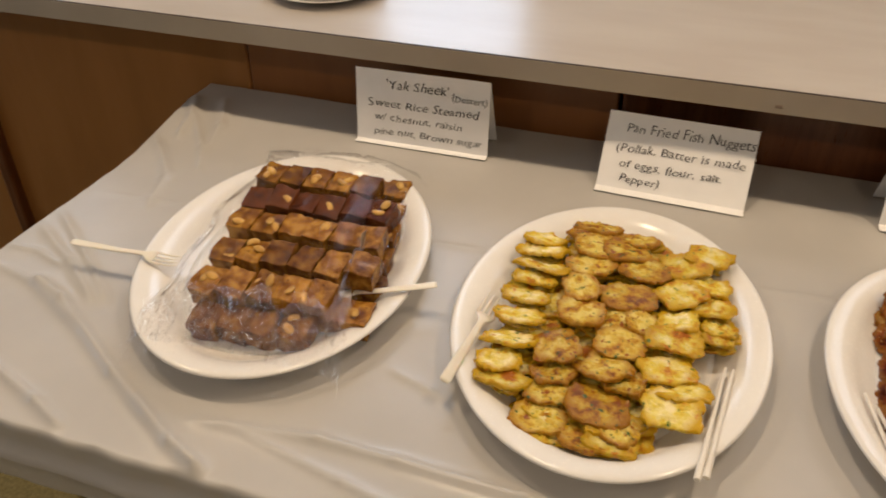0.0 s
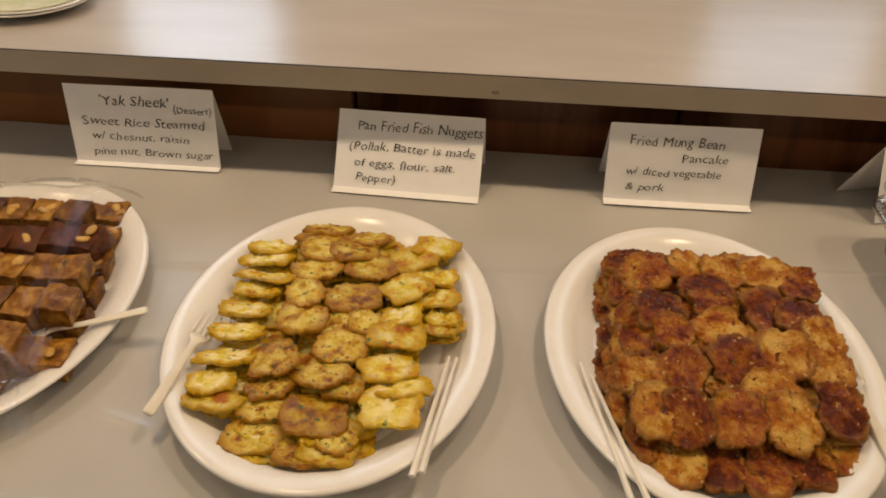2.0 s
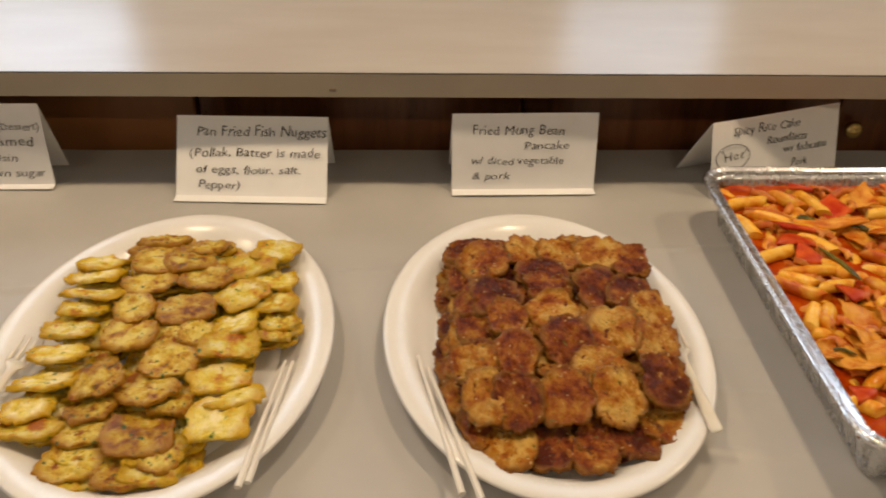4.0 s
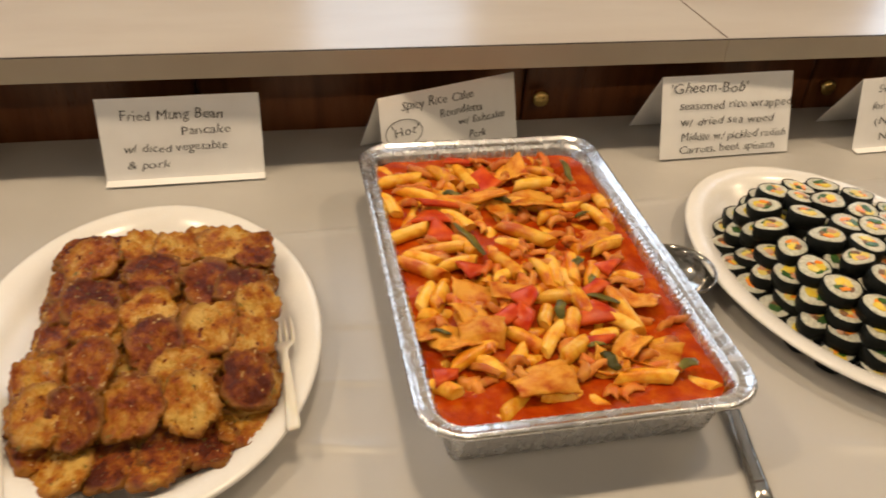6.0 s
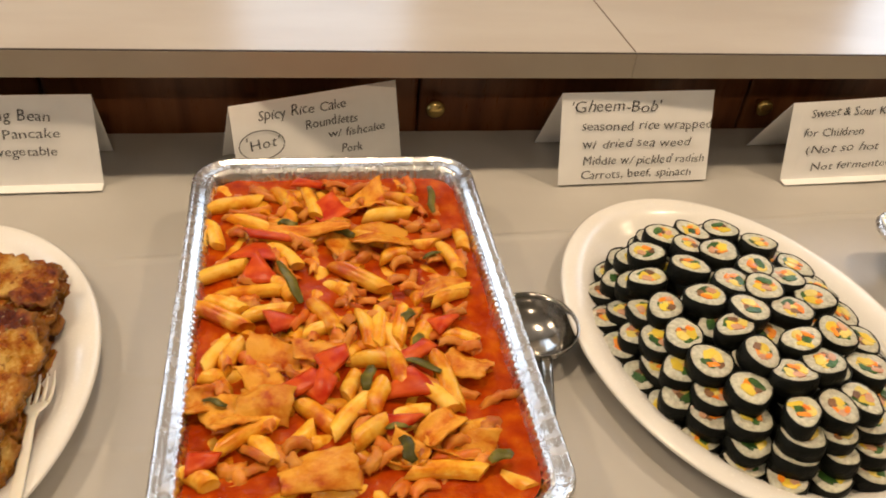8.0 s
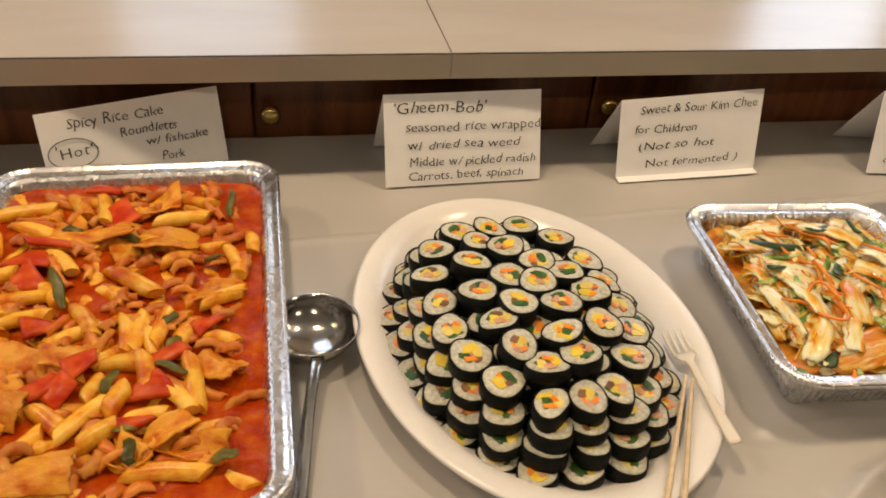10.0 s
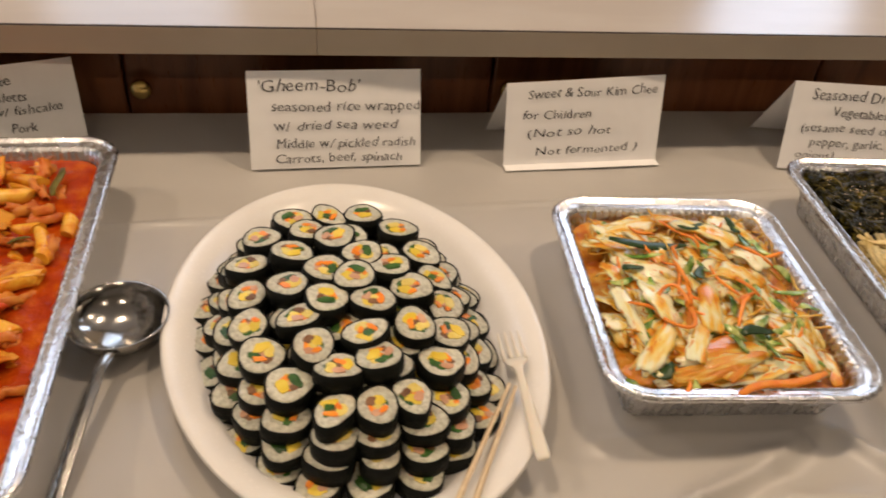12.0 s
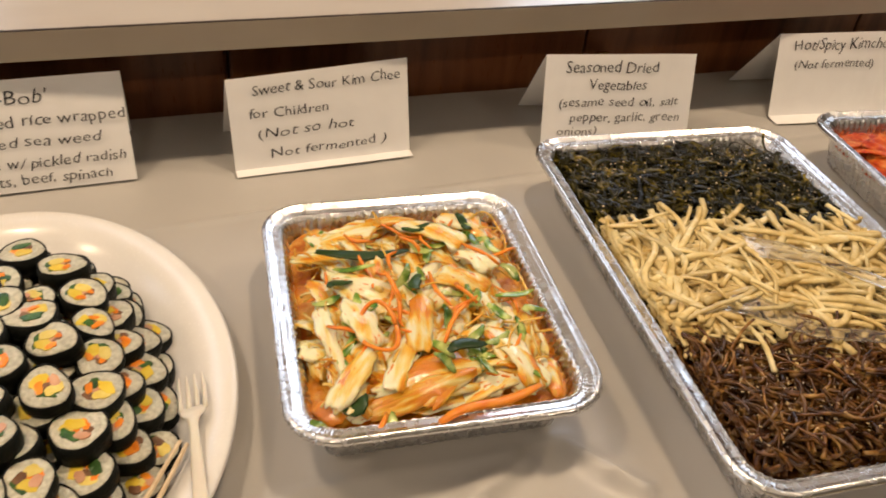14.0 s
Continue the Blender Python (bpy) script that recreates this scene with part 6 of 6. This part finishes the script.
for k in range(200):
    u, v = uni(-0.98, 0.98), uni(-0.98, 0.98)
    x, y, z = in_pan("kimchi", u * (0.90 if k % 2 else 1), v, 0)
    a = RNG.choice((uni(10, 45), uni(-80, -45), uni(70, 110)))
    if abs(u) > 0.68:
        a = uni(72, 102)
    elif abs(v) > 0.75:
        a = uni(-16, 10)
    cabbage(x, y, kimchi_top(x, y) - 0.010 + 0.008 * k / 200, uni(0.034, 0.058), a, uni(0.45, 0.75), uni(-8, 8))
for k, (x, y, length, turn) in enumerate(CABBAGE_RIBS + SHORT_RIBS):
    cabbage(x, y, kimchi_top(x, y) + 0.001 + 0.0015 * (k % 4), max(0.04, length * 1.05), turn, uni(0.62, 1.0), uni(-6, 6))
CARROT_STRIPS = [(2.187, -0.321, 0.046, -67), (2.099, -0.315, 0.039, -116), (2.085, -0.367, 0.057, -88), (2.09, -0.352, 0.043, -102), (2.129, -0.367, 0.063, -83), (2.138, -0.406, 0.085, -132), (2.036, -0.398, 0.038, -47), (2.21, -0.318, 0.031, -2), (2.074, -0.276, 0.03, -24), (2.143, -0.395, 0.031, 38), (2.122, -0.297, 0.014, 98), (2.037, -0.493, 0.028, 35), (2.152, -0.376, 0.033, -90)]
for x, y, length, turn in CARROT_STRIPS:
    put("carrot_strip", RNG.choice(car_me), CARROT, pose(x, y, kimchi_top(x, y) + 0.0085, uni(-10, 10), uni(-8, 8), turn) @ Matrix.Diagonal((max(0.030, length) / 0.060, 1, 1, 1)), label="bright orange julienned carrot strip", category="carrot strip", group="carrot strips")
hoop = [(0.017 * math.cos(0.25 * i), 0.027 * math.sin(0.25 * i) + 0.004 * math.sin(0.5 * i), 0.003 * math.sin(0.4 * i)) for i in range(27)]
put("carrot_strip", tube("carrot_hoop", hoop, 0.0021, 6, 0.75), CARROT, pose(2.060, -0.405, kimchi_top(2.06, -0.405) + 0.010, 6, -4, 0), label="long orange carrot shred curled into a loop", category="carrot strip", group="carrot strips")
put("carrot_strip", tube("long_carrot", [(-0.048 + 0.012 * i, 0.003 * math.sin(i * 0.7), 0.002 * math.sin(i)) for i in range(9)], [0.003, 0.0042, 0.0046, 0.0046, 0.0046, 0.0046, 0.0044, 0.0038, 0.0025], 7, 0.6), CARROT, pose(2.133, -0.497, kimchi_top(2.133, -0.492) + 0.010, 0, 0, 11), label="thick bright orange carrot strip at the edge", category="carrot strip", group="carrot strips")
GREEN_ONIONS = [(2.074, -0.298, 0.092, 1), (2.139, -0.266, 0.034, -2), (2.19, -0.264, 0.024, -48), (2.045, -0.372, 0.038, 65), (2.112, -0.353, 0.023, -95), (2.042, -0.337, 0.019, 25), (2.06, -0.319, 0.039, -21), (2.131, -0.441, 0.039, 13), (2.206, -0.307, 0.029, -65), (2.2, -0.381, 0.04, 13), (2.212, -0.402, 0.028, 15), (1.994, -0.489, 0.02, -60), (2.026, -0.473, 0.022, 21), (2.047, -0.496, 0.025, 56), (2.131, -0.303, 0.03, -46), (2.174, -0.406, 0.025, -37), (2.06, -0.376, 0.021, 61), (2.208, -0.35, 0.017, -59), (2.107, -0.453, 0.017, -50), (2.189, -0.297, 0.025, -63)]
for k, (x, y, length, turn) in enumerate(GREEN_ONIONS):
    dark = k in (0, 1, 2, 4, 5, 7, 12)
    ob = put("green_onion", RNG.choice(leek_me).copy(), DARKLEEK if dark else LEEK, pose(x, y, kimchi_top(x, y) + 0.0085, uni(-14, 14), uni(-8, 8), turn) @ Matrix.Diagonal((max(0.024, length) / 0.036, 1.35 if dark else 1.1, 1, 1)),
             label="long dark green onion leaf on the kimchi" if dark else "fresh green onion piece in the kimchi", category="green onion", group="green onions in the kimchi")

kx, ky, ka = PANS["kimchi"][:3]
kp = heap_paths("kimchi", 130, -0.85, 0.82, 0.050, 0.066, 0.05, 0.6, 0.0, 31)
put("radish_shreds", strands("shreds", kp, [RNG.uniform(0.0009, 0.0016) for _ in kp], 5, 0.7), SHRED, pose(kx, ky, TABLE + 0.0015, 0, 0, ka), label="orange-stained shredded radish through the kimchi", category="radish shreds", kind="stuff")
for k in range(60):
    u, v = uni(-0.88, 0.88), uni(-0.88, 0.85)
    x, y, z = in_pan("kimchi", u, v, 0)
    z = kimchi_top(x, y) + uni(-0.002, 0.005)
    if k % 3 == 0:
        put("carrot_strip", RNG.choice(car_me), CARROT, pose(x, y, z, uni(-10, 10), uni(-12, 12), uni(0, 360)) @ Matrix.Diagonal((0.7, 0.8, 0.8, 1)), label="bright orange julienned carrot strip", category="carrot strip", group="carrot strips")
    else:
        put("green_onion", RNG.choice(leek_me), LEEK, pose(x, y, z, uni(-20, 20), uni(-15, 15), uni(0, 360)) @ Matrix.Diagonal((0.8, 0.9, 1, 1)), label="fresh green onion piece in the kimchi", category="green onion", group="green onions in the kimchi")

# three seasoned vegetables
pool("vegetable_bed", "veg", 0.036, 0.004, 30, FERN, "packed seasoned vegetables filling the large pan", "vegetables", 8, 0.004)
put("root_bed", sheet("root_bed", 0.272, 0.140, 0.020, lambda u, v: 0.049 + 0.003 * nz(u * 6, v * 6), 20, 14, lambda u, v: (0, 0.004 * nz(u * 4, 3))), ROOT_BED, pose(PANS["veg"][0] + 0.003, PANS["veg"][1] - 0.018, TABLE, 0, 0, PANS["veg"][2] - 4), label="matted cream root strips at the bottom of the heap", category="root strips")


vx, vy, va = PANS["veg"][:3]
VEG = pose(vx, vy, TABLE + 0.0015, 0, 0, va)
gp = heap_paths("veg", 2000, 0.33, 0.97, 0.042, 0.060, 0.055, 1.3, -0.08, 21)
put("seasoned_greens", strands("greens", gp, [RNG.choice((0.0007, 0.0009, 0.0012, 0.0018, 0.0028, 0.0040)) for _ in gp], 6, 0.16), GREENS, VEG, label="dark glossy seasoned leafy greens with sesame seeds", category="greens", kind="stuff")
rp = heap_paths("veg", 900, -0.42, 0.22, 0.050, 0.069, 0.090, 0.58, -0.08, 22, (-1.7, 1.0), 0.12)
put("bellflower_roots", strands("roots", rp, [RNG.choice((0.0022, 0.0029, 0.0036, 0.0044)) for _ in rp], 6, 0.62), ROOTS, VEG, label="cream shredded bellflower root strips in a heap", category="root strips", kind="stuff")
fp = heap_paths("veg", 1500, -0.97, -0.47, 0.044, 0.063, 0.062, 1.35, -0.04, 23)
put("bracken_stems", strands("bracken", fp, [RNG.choice((0.0010, 0.0014, 0.0018, 0.0023)) for _ in fp], 6, 0.85), FERN, VEG, label="dark brown glossy bracken fern stems in a heap", category="fern stems", kind="stuff")
sv, sf = [], []
for k in range(900):
    v = uni(-0.95, -0.47) if k % 5 else uni(0.36, 0.95)
    px, py, pa, pw, pl, pd = PANS["veg"]
    x, y, z = uni(-1, 1) * (pw / 2 - 0.034), v * (pl / 2 - 0.034), uni(0.058, 0.0655)
    a = uni(0, 6.28)
    d, e = (0.0020 * math.cos(a), 0.0020 * math.sin(a)), (-0.0009 * math.sin(a), 0.0009 * math.cos(a))
    b = len(sv)
    sv += [(x + d[0], y + d[1], z), (x + e[0], y + e[1], z), (x - d[0], y - d[1], z), (x - e[0], y - e[1], z), (x, y, z + 0.0008), (x, y, z - 0.0008)]
    sf += [(b + i, b + (i + 1) % 4, b + 4) for i in range(4)] + [(b + (i + 1) % 4, b + i, b + 5) for i in range(4)]
put("sesame_seeds", mesh("sesame", sv, sf), SESAME, VEG, label="toasted sesame seeds scattered over the vegetables", category="sesame seeds", kind="stuff")

# spicy kimchi pan
pool("spicy_kimchi_bed", "spicy", 0.040, 0.004, 30, RED_KIMCHI, "packed bright red kimchi filling the pan", "kimchi", 9, 0.006)
for k in range(110):
    u, v = uni(-0.86, 0.84), uni(-0.88, 0.88) if k < 50 else uni(0.1, 0.9)
    x, y, z = in_pan("spicy", u, v, 0.044 + 0.014 * (1 - abs(u) ** 3) * (1 - abs(v) ** 3))
    ob = put("cabbage_piece", cab_me[k % 9].copy(), None, pose(x, y, z, uni(-28, 28), uni(-16, 16), uni(0, 360)), label="red chilli-coated cabbage piece", category="cabbage", group="spicy kimchi cabbage")
    ob.data.materials.clear()
    ob.data.materials.append(RED_KIMCHI)
